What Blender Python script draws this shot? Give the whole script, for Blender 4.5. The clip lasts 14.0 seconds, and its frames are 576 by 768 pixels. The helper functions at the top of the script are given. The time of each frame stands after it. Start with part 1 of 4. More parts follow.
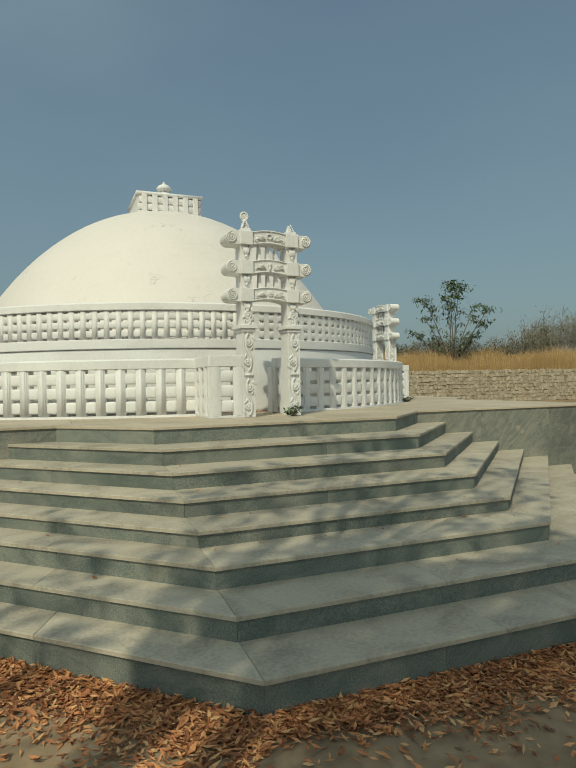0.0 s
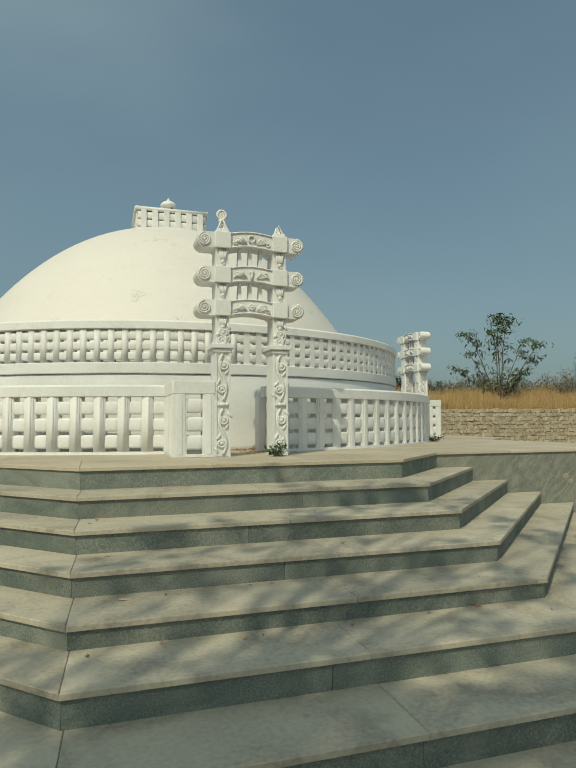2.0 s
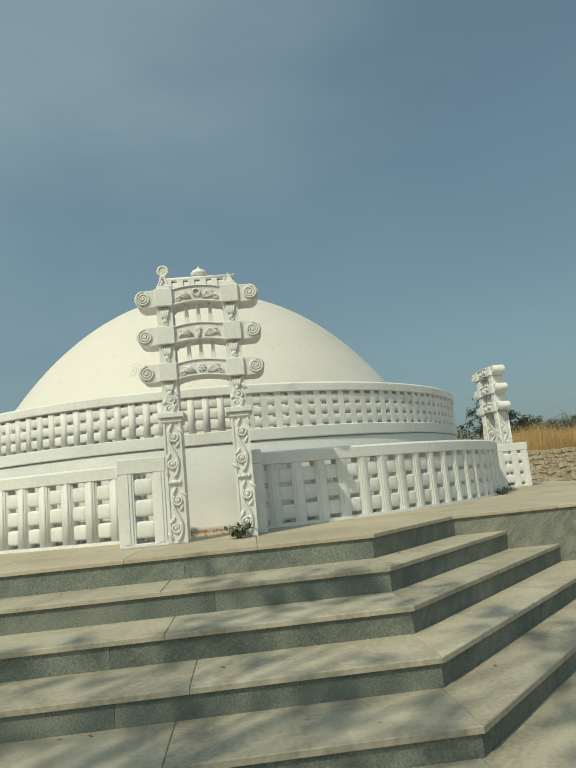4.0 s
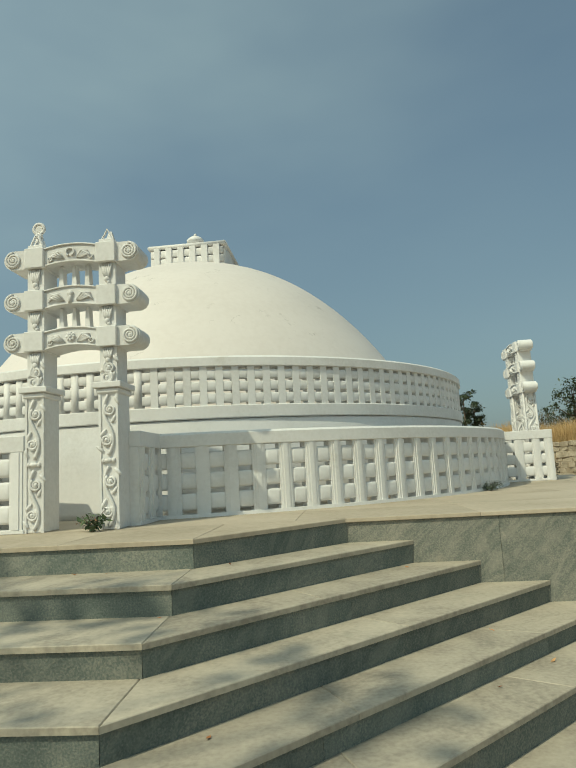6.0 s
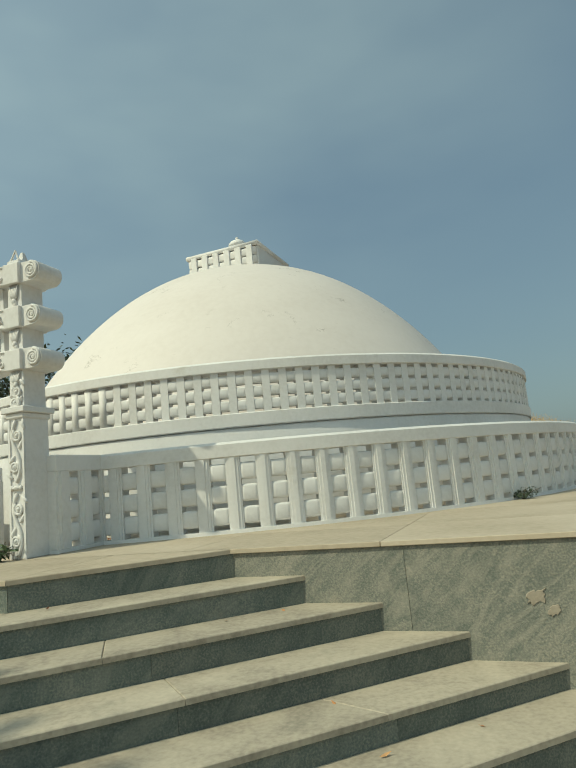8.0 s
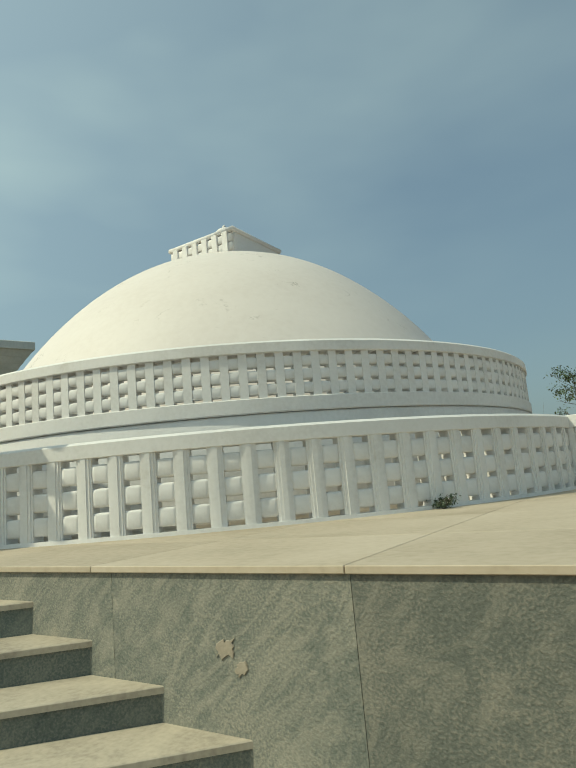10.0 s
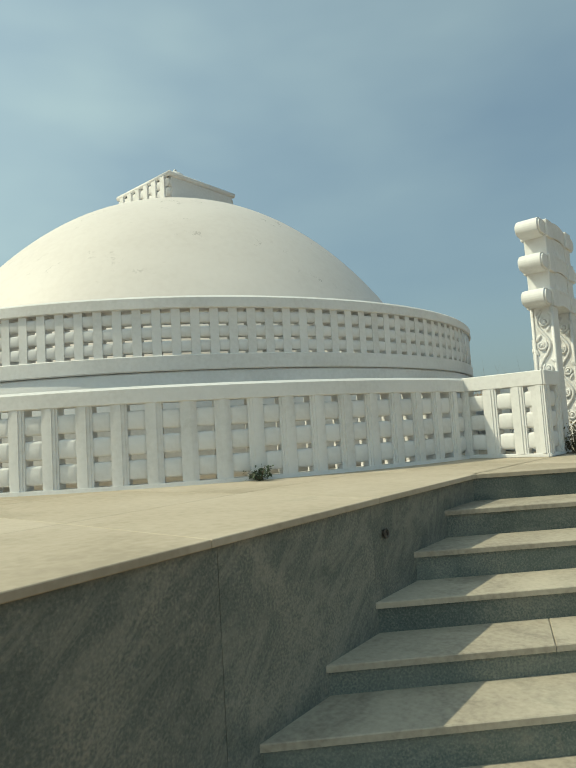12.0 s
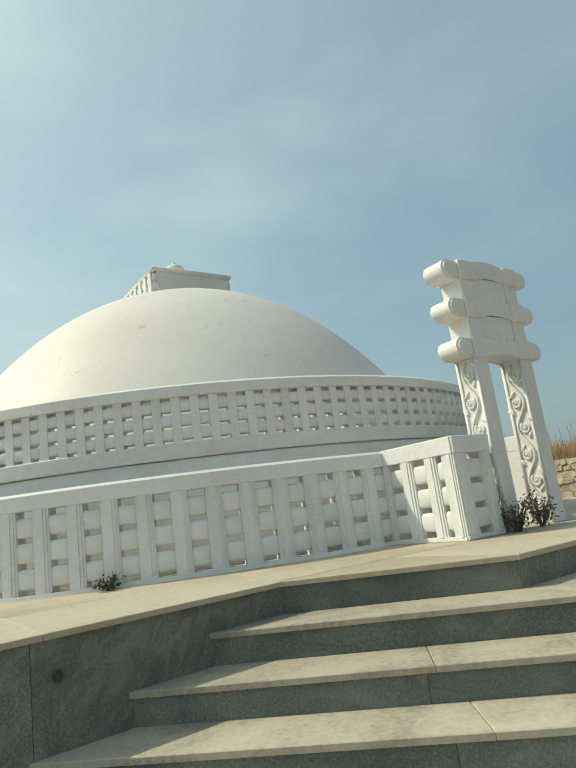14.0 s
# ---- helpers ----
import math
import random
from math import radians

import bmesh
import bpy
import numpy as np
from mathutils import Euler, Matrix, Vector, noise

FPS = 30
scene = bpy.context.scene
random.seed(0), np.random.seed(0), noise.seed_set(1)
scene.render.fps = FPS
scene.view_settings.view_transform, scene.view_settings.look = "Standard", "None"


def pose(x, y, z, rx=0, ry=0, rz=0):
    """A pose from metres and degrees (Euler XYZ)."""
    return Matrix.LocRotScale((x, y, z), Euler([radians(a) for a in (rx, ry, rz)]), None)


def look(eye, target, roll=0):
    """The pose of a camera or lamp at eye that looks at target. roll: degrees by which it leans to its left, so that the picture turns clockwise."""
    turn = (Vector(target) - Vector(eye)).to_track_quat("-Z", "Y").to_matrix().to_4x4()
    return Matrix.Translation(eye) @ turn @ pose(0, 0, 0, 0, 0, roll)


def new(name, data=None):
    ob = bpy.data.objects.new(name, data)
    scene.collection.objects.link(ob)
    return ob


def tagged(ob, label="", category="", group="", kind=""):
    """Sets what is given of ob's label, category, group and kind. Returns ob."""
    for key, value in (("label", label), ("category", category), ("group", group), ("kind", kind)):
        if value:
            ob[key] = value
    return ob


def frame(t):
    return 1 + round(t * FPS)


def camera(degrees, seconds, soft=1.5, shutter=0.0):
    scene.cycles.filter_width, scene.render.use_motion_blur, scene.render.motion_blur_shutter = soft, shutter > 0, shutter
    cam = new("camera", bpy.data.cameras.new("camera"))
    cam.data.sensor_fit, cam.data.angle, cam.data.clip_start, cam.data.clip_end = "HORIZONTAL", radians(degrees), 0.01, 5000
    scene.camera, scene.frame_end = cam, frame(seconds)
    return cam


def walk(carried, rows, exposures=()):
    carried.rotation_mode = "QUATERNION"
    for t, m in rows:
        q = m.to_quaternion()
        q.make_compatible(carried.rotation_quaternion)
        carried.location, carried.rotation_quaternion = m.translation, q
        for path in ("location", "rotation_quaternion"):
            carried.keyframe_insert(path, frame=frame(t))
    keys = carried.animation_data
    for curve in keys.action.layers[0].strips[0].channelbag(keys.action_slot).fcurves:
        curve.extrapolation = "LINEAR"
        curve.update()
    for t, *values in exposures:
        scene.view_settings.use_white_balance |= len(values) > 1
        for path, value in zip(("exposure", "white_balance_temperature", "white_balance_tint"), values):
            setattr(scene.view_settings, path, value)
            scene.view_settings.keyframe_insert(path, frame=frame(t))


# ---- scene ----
cam = camera(51.1, 14.0)
PATH = [
    (0, (-0.01, -0.437, 1.612), (-0.063, 1.562, 1.604), -1.1),
    (0.5, (0.098, -0.127, 1.612), (0.018, 1.86, 1.825), 1.0),
    (1, (0.206, 0.216, 1.604), (0.1, 2.204, 1.788), 2.3),
    (1.5, (0.312, 0.557, 1.601), (0.169, 2.548, 1.728), 0.6),
    (2, (0.577, 0.931, 1.547), (0.368, 2.917, 1.667), -0.3),
    (4.3, (2.124, 2.306, 1.579), (1.417, 4.146, 1.915), -4.1),
    (4.5, (2.232, 2.428, 1.577), (1.499, 4.262, 1.887), -2.1),
    (5, (2.597, 2.899, 1.574), (1.913, 4.762, 1.819), -4.2),
    (5.5, (2.948, 3.15, 1.575), (2.035, 4.906, 1.866), -2.9),
    (6, (3.21, 3.572, 1.553), (2.262, 5.31, 1.836), -3.3),
    (6.5, (3.433, 3.927, 1.579), (2.25, 5.526, 1.782), -3.7),
    (7, (3.709, 4.383, 1.564), (2.368, 5.85, 1.781), -7.1),
    (7.5, (4.156, 4.733, 1.601), (2.83, 6.187, 1.961), -7.6),
    (8, (4.373, 5.172, 1.565), (2.983, 6.574, 1.882), -5.5),
    (8.5, (4.775, 5.565, 1.592), (3.37, 6.944, 1.947), -7.1),
    (9, (4.94, 6.053, 1.545), (3.462, 7.363, 1.855), -7.0),
    (11.3, (5.579, 8.303, 1.455), (3.865, 9.24, 1.883), -3.8),
    (11.5, (5.679, 8.482, 1.461), (4.154, 9.72, 1.841), -5.6),
    (12, (5.878, 8.916, 1.525), (4.088, 9.795, 1.688), -3.5),
    (12.5, (5.953, 9.53, 1.513), (4.175, 10.414, 1.754), -9.9),
    (13, (6.089, 9.934, 1.555), (4.151, 10.308, 1.882), -5.0),
    (13.5, (6.145, 10.528, 1.525), (4.219, 10.928, 1.884), -6.1),
    (14, (6.255, 11.079, 1.549), (4.342, 11.491, 1.963), -7.7),
]
walk(cam, [(t, look(eye, target, roll)) for t, eye, target, roll in PATH],
     [(0, -0.10, 6500, -7), (2, -0.06, 6500, -9), (5, 0.06, 6500, -10), (8, 0.08, 6500, -10), (11.5, 0.28, 6500, -9), (13, 0.38, 6500, -8), (14, 0.39, 6500, -8)])

# ---- world, sun ----
PHI = radians(23.4)
CENTRE = Vector((-2.75, 11.44, 0.0))
SITE = Matrix.Translation(CENTRE) @ Matrix.Rotation(PHI, 4, "Z")      # x, y of the monument's own square plan
LIGHT = (Matrix.Rotation(PHI, 3, "Z") @ Vector((0.60, 0.69, -1.0))).normalized()

world = bpy.data.worlds.new("hazy_sky")
scene.world = world
world.use_nodes = True
wn, wl = world.node_tree.nodes, world.node_tree.links
sky = wn.new("ShaderNodeTexSky")
sky.sky_type = "NISHITA"
sky.sun_disc = False
sky.sun_elevation = math.asin(-LIGHT.z)
sky.sun_rotation = math.atan2(-LIGHT.x, -LIGHT.y)
sky.air_density, sky.dust_density, sky.ozone_density = 1.0, 3.0, 1.0
haze = wn.new("ShaderNodeHueSaturation")
haze.inputs["Saturation"].default_value = 1.08
wl.new(sky.outputs[0], haze.inputs["Color"])
# an even dusty haze over the whole sky
dusty = wn.new("ShaderNodeMix")
dusty.data_type = "RGBA"
dusty.inputs[7].default_value = (2.32, 2.83, 3.30, 1)
wl.new(haze.outputs[0], dusty.inputs[6])
# thicker towards the horizon
wco = wn.new("ShaderNodeTexCoord")
wxyz = wn.new("ShaderNodeSeparateXYZ")
wl.new(wco.outputs["Generated"], wxyz.inputs[0])
low = wn.new("ShaderNodeMapRange")
low.inputs[1].default_value, low.inputs[2].default_value, low.inputs[3].default_value, low.inputs[4].default_value = 0.0, 0.5, 0.66, 0.34
wl.new(wxyz.outputs["Z"], low.inputs[0])
wl.new(low.outputs[0], dusty.inputs[0])
# and brighter on the sun's side
wdot = wn.new("ShaderNodeVectorMath")
wdot.operation = "DOT_PRODUCT"
wdot.inputs[1].default_value = -LIGHT
wl.new(wco.outputs["Generated"], wdot.inputs[0])
aura = wn.new("ShaderNodeMapRange")
aura.inputs[1].default_value, aura.inputs[2].default_value, aura.inputs[3].default_value, aura.inputs[4].default_value = -0.4, 0.75, 0.97, 1.25
wl.new(wdot.outputs["Value"], aura.inputs[0])
glow = wn.new("ShaderNodeVectorMath")
glow.operation = "SCALE"
wl.new(aura.outputs[0], glow.inputs["Scale"])
# thin veils of high cloud
wmap = wn.new("ShaderNodeMapping")
wmap.inputs["Scale"].default_value = (1.0, 1.0, 2.6)
wl.new(wco.outputs["Generated"], wmap.inputs["Vector"])
veil = wn.new("ShaderNodeTexNoise")
veil.inputs["Scale"].default_value, veil.inputs["Detail"].default_value, veil.inputs["Roughness"].default_value = 1.5, 4.0, 0.45
wl.new(wmap.outputs[0], veil.inputs["Vector"])
thin = wn.new("ShaderNodeMapRange")
thin.inputs[1].default_value, thin.inputs[2].default_value, thin.inputs[3].default_value, thin.inputs[4].default_value = 0.42, 0.72, 0.0, 1.0
wl.new(veil.outputs[0], thin.inputs[0])
cloud = wn.new("ShaderNodeMix")
cloud.data_type = "RGBA"
cloud.inputs[7].default_value = (5.7, 6.5, 6.5, 1)
whiten = wn.new("ShaderNodeMapRange")
whiten.inputs[1].default_value, whiten.inputs[2].default_value, whiten.inputs[4].default_value = -0.05, 0.8, 0.36
wl.new(wdot.outputs["Value"], whiten.inputs[0])
veils = wn.new("ShaderNodeMath")
sunward = wn.new("ShaderNodeMapRange")
sunward.inputs[1].default_value, sunward.inputs[2].default_value, sunward.inputs[3].default_value, sunward.inputs[4].default_value = -0.25, 0.55, 0.05, 0.50
wl.new(wdot.outputs["Value"], sunward.inputs[0])
patchy = wn.new("ShaderNodeMath")
patchy.operation = "MULTIPLY"
wl.new(thin.outputs[0], patchy.inputs[0])
wl.new(sunward.outputs[0], patchy.inputs[1])
wl.new(patchy.outputs[0], veils.inputs[0])
wl.new(whiten.outputs[0], veils.inputs[1])
wl.new(veils.outputs[0], cloud.inputs[0])
wl.new(dusty.outputs[2], glow.inputs[0])
wl.new(glow.outputs[0], cloud.inputs[6])
wn["Background"].inputs["Strength"].default_value = 0.10
wl.new(cloud.outputs[2], wn["Background"].inputs["Color"])

sun = new("sun", bpy.data.lights.new("sun", "SUN"))
sun.data.energy, sun.data.angle, sun.data.color = 2.85, radians(0.53), (1.0, 0.86, 0.69)
sun.matrix_world = look((0, 0, 30), Vector((0, 0, 30)) + LIGHT)
scene.view_settings.exposure = 0.0


# ---- materials ----
def surface(name, tones, rough=0.8, scale=3.0, fine=40.0, bump=0.2, streak=None, island=0.0, spec=0.3, dirt=None, stretch=(1, 1, 1), slant=0.0, grain=0.3, vein=0.0, crack=0.0, fold=1.4):
    """Two scales of noise between three tones, fine relief, a little change from piece to piece."""
    m = bpy.data.materials.new(name)
    m.use_nodes = True
    n, l = m.node_tree.nodes, m.node_tree.links
    b = n["Principled BSDF"]
    b.inputs["Roughness"].default_value = rough
    b.inputs["Specular IOR Level"].default_value = spec
    co = n.new("ShaderNodeTexCoord")
    mp = n.new("ShaderNodeMapping")
    mp.inputs["Scale"].default_value = stretch
    mp.inputs["Rotation"].default_value = (0, slant, 0)
    l.new(co.outputs["Object"], mp.inputs["Vector"])
    info = n.new("ShaderNodeObjectInfo")
    shift = n.new("ShaderNodeVectorMath")
    shift.operation = "ADD"
    far = n.new("ShaderNodeVectorMath")
    far.operation = "SCALE"
    far.inputs[0].default_value = (37.0, 53.0, 19.0)
    l.new(info.outputs["Random"], far.inputs["Scale"])
    l.new(mp.outputs[0], shift.inputs[0])
    l.new(far.outputs[0], shift.inputs[1])
    big = n.new("ShaderNodeTexNoise")
    big.inputs["Scale"].default_value, big.inputs["Detail"].default_value, big.inputs["Roughness"].default_value = scale, 6.0, 0.6
    small = n.new("ShaderNodeTexNoise")
    small.inputs["Scale"].default_value, small.inputs["Detail"].default_value = fine, 4.0
    l.new(shift.outputs[0], big.inputs["Vector"])
    l.new(co.outputs["Object"], small.inputs["Vector"])
    if streak:
        big.inputs["Distortion"].default_value = streak
    mix = n.new("ShaderNodeMix")
    mix.data_type = "FLOAT"
    mix.inputs[0].default_value = grain
    l.new(big.outputs[0], mix.inputs[2])
    l.new(small.outputs[0], mix.inputs[3])
    ramp = n.new("ShaderNodeValToRGB")
    e = ramp.color_ramp.elements
    e[0].position, e[0].color = 0.36, (*tones[0], 1)
    e[1].position, e[1].color = 0.64, (*tones[2], 1)
    mid = e.new(0.5)
    mid.color = (*tones[1], 1)
    l.new(mix.outputs[0], ramp.inputs[0])
    col = ramp.outputs[0]
    if vein:
        # streaks of paler stone, drawn out aslant and folded
        vm = n.new("ShaderNodeMapping")
        vm.vector_type = "TEXTURE"
        vm.inputs["Rotation"].default_value = (0.65, -0.65, 0)
        vm.inputs["Scale"].default_value = (0.60, 0.60, 0.17)
        l.new(co.outputs["Object"], vm.inputs["Vector"])
        vs = n.new("ShaderNodeVectorMath")
        vs.operation = "ADD"
        l.new(vm.outputs[0], vs.inputs[0])
        l.new(far.outputs[0], vs.inputs[1])
        wave = n.new("ShaderNodeTexNoise")
        wave.inputs["Scale"].default_value, wave.inputs["Detail"].default_value = 1.0, 7.0
        wave.inputs["Roughness"].default_value, wave.inputs["Distortion"].default_value = 0.70, fold
        l.new(vs.outputs[0], wave.inputs["Vector"])
        band = n.new("ShaderNodeMapRange")
        band.inputs[1].default_value, band.inputs[2].default_value, band.inputs[4].default_value = 0.46, 0.60, vein
        l.new(wave.outputs[0], band.inputs[0])
        lay = n.new("ShaderNodeMix")
        lay.data_type = "RGBA"
        l.new(band.outputs[0], lay.inputs[0])
        l.new(col, lay.inputs[6])
        lay.inputs[7].default_value = (*[c * 1.15 for c in tones[2]], 1)
        col = lay.outputs[2]
    if dirt:
        spot = n.new("ShaderNodeTexNoise")
        spot.inputs["Scale"].default_value, spot.inputs["Detail"].default_value, spot.inputs["Roughness"].default_value = dirt[1], 8.0, 0.7
        l.new(shift.outputs[0], spot.inputs["Vector"])
        cut = n.new("ShaderNodeMapRange")
        cut.inputs[1].default_value, cut.inputs[2].default_value, cut.inputs[4].default_value = dirt[2], dirt[2] + 0.12, dirt[3]
        l.new(spot.outputs[0], cut.inputs[0])
        over = n.new("ShaderNodeMix")
        over.data_type = "RGBA"
        l.new(cut.outputs[0], over.inputs[0])
        l.new(col, over.inputs[6])
        over.inputs[7].default_value = (*dirt[0], 1)
        col = over.outputs[2]
    if crack:
        # hairline cracks that come and go, and pale worn blotches
        cn = n.new("ShaderNodeTexNoise")
        cn.inputs["Scale"].default_value, cn.inputs["Detail"].default_value, cn.inputs["Roughness"].default_value = 1.1, 9.0, 0.62
        l.new(co.outputs["Object"], cn.inputs["Vector"])
        gap = n.new("ShaderNodeMath")
        gap.operation = "COMPARE"
        gap.inputs[1].default_value, gap.inputs[2].default_value = 0.5, 0.0028
        l.new(cn.outputs[0], gap.inputs[0])
        where = n.new("ShaderNodeTexNoise")
        where.inputs["Scale"].default_value, where.inputs["Detail"].default_value = 1.7, 3.0
        l.new(shift.outputs[0], where.inputs["Vector"])
        some = n.new("ShaderNodeMapRange")
        some.inputs[1].default_value, some.inputs[2].default_value, some.inputs[4].default_value = 0.575, 0.64, crack
        l.new(where.outputs[0], some.inputs[0])
        both = n.new("ShaderNodeMath")
        both.operation = "MULTIPLY"
        l.new(gap.outputs[0], both.inputs[0])
        l.new(some.outputs[0], both.inputs[1])
        line = n.new("ShaderNodeMix")
        line.data_type = "RGBA"
        l.new(both.outputs[0], line.inputs[0])
        l.new(col, line.inputs[6])
        line.inputs[7].default_value = (0.22, 0.19, 0.16, 1)
        col = line.outputs[2]
    if island:
        hsv = n.new("ShaderNodeHueSaturation")
        val = n.new("ShaderNodeMapRange")
        val.inputs[3].default_value, val.inputs[4].default_value = 1 - island, 1 + island
        l.new(info.outputs["Random"], val.inputs[0])
        l.new(val.outputs[0], hsv.inputs["Value"])
        l.new(col, hsv.inputs["Color"])
        col = hsv.outputs[0]
    l.new(col, b.inputs["Base Color"])
    bp = n.new("ShaderNodeBump")
    bp.inputs["Strength"].default_value, bp.inputs["Distance"].default_value = bump, 0.01
    l.new(mix.outputs[0], bp.inputs["Height"])
    l.new(bp.outputs[0], b.inputs["Normal"])
    return m


def leafy(name, tones, rough=0.6, spread=0.35):
    """Leaves or blades, each island of its own tone."""
    m = bpy.data.materials.new(name)
    m.use_nodes = True
    n, l = m.node_tree.nodes, m.node_tree.links
    b = n["Principled BSDF"]
    b.inputs["Roughness"].default_value = rough
    geo = n.new("ShaderNodeNewGeometry")
    ramp = n.new("ShaderNodeValToRGB")
    e = ramp.color_ramp.elements
    e[0].color, e[1].color = (*tones[0], 1), (*tones[-1], 1)
    for i, t in enumerate(tones[1:-1]):
        e.new((i + 1) / (len(tones) - 1)).color = (*t, 1)
    l.new(geo.outputs["Random Per Island"], ramp.inputs[0])
    l.new(ramp.outputs[0], b.inputs["Base Color"])
    return m


PLASTER = surface("white_plaster", ((0.635, 0.625, 0.61), (0.715, 0.708, 0.698), (0.755, 0.748, 0.74)), 0.7, 1.2, 30, 0.15, dirt=((0.46, 0.43, 0.36), 2.2, 0.63, 0.45))
DOME = surface("dome_paint", ((0.645, 0.595, 0.55), (0.685, 0.638, 0.594), (0.71, 0.663, 0.62)), 0.55, 0.5, 14, 0.10, dirt=((0.36, 0.31, 0.26), 4.0, 0.635, 0.42), stretch=(1, 1, 1.5), crack=0.55)
CARVED = surface("carved_plaster", ((0.575, 0.568, 0.55), (0.685, 0.676, 0.663), (0.735, 0.728, 0.72)), 0.75, 5, 60, 0.3)
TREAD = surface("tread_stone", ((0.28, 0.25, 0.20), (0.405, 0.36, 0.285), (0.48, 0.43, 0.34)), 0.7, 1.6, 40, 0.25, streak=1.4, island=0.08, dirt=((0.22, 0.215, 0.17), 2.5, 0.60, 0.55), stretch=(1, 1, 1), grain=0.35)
# Veined grey stone, taken darker and greener to carry the risers' shade.
RISER_SHADED = surface("riser_stone_shaded", ((0.086, 0.107, 0.096), (0.134, 0.155, 0.139), (0.245, 0.247, 0.207)), 0.75, 1.5, 110, 0.8, streak=1.0, island=0.14, dirt=((0.38, 0.325, 0.24), 1.8, 0.61, 0.5), grain=0.5, vein=0.3)
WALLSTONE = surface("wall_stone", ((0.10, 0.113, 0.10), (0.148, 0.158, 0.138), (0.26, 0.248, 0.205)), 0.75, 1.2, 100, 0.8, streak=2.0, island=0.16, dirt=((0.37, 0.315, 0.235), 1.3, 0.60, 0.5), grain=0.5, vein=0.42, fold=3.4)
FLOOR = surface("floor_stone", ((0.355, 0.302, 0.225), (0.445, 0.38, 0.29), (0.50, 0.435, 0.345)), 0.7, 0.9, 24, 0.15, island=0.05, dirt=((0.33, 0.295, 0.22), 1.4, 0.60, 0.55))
SCAR = surface("scarred_stone", ((0.23, 0.205, 0.16), (0.30, 0.265, 0.21), (0.36, 0.32, 0.255)), 0.9, 8, 60, 0.6)
MORTAR = surface("joint_mortar", ((0.10, 0.10, 0.085), (0.14, 0.14, 0.12), (0.19, 0.185, 0.16)), 0.95, 6, 60, 0.4)
SOIL = surface("dry_soil", ((0.17, 0.122, 0.075), (0.27, 0.195, 0.12), (0.37, 0.28, 0.18)), 0.95, 0.7, 9, 0.8)
BANK = surface("bank_soil", ((0.22, 0.15, 0.07), (0.30, 0.21, 0.10), (0.36, 0.26, 0.13)), 0.95, 0.5, 6, 0.8)
RUBBLE = surface("rubble_stone", ((0.27, 0.23, 0.165), (0.40, 0.34, 0.25), (0.53, 0.46, 0.35)), 0.9, 5, 30, 0.7, island=0.3)
BARK = surface("bark", ((0.07, 0.055, 0.04), (0.13, 0.105, 0.08), (0.20, 0.17, 0.13)), 0.95, 8, 60, 0.8, stretch=(1, 1, 0.3))
FARWALL = surface("far_plaster", ((0.46, 0.50, 0.50), (0.54, 0.58, 0.58), (0.60, 0.64, 0.64)), 0.85, 0.6, 10, 0.1)
METAL = surface("rusty_pipe", ((0.05, 0.045, 0.04), (0.09, 0.08, 0.07), (0.14, 0.11, 0.09)), 0.7, 20, 90, 0.3)
LEAF = leafy("green_leaves", ((0.045, 0.075, 0.035), (0.075, 0.115, 0.05), (0.12, 0.165, 0.075)))
DARKLEAF = leafy("dark_leaves", ((0.035, 0.055, 0.03), (0.06, 0.085, 0.045), (0.095, 0.125, 0.07)))
DRYLEAF = leafy("dry_leaves", ((0.14, 0.052, 0.022), (0.34, 0.135, 0.055), (0.48, 0.215, 0.085), (0.56, 0.34, 0.16)), 0.8)
STRAW = leafy("dry_grass", ((0.33, 0.21, 0.085), (0.47, 0.31, 0.135), (0.60, 0.43, 0.21)), 0.8)
BRUSH = leafy("brown_brush", ((0.17, 0.115, 0.06), (0.27, 0.175, 0.085), (0.37, 0.25, 0.12)), 0.85)
POINTING = surface("wall_mortar", ((0.22, 0.18, 0.125), (0.31, 0.255, 0.18), (0.38, 0.32, 0.23)), 0.95, 4, 40, 0.5)
SCRUBLEAF = leafy("scrub_leaves", ((0.07, 0.07, 0.04), (0.115, 0.105, 0.06), (0.17, 0.145, 0.085)), 0.9)
TWIG = leafy("bare_twigs", ((0.15, 0.135, 0.105), (0.21, 0.19, 0.15), (0.27, 0.245, 0.20)), 0.95)


# ---- mesh helpers ----
def mesh_of(bm, name, material, smooth=False):
    me = bpy.data.meshes.new(name)
    bm.to_mesh(me)
    bm.free()
    me.materials.append(material)
    if smooth:
        for p in me.polygons:
            p.use_smooth = True
    return me


def thing(name, label, category, group="", kind="", at=SITE):
    ob = new(name)
    ob.matrix_world = at
    ob.empty_display_size = 0.2
    return tagged(ob, label, category, group, kind)


def put(name, me, parent, m=None, label="", kind=""):
    """A part on a given mesh."""
    ob = new(name, me)
    ob.parent = parent
    if m is not None:
        ob.matrix_basis = m
    return tagged(ob, label, "", "", kind)


def part(name, bm, material, parent, label="", m=None, smooth=False, kind=""):
    return put(name, mesh_of(bm, name, material, smooth), parent, m, label, kind)


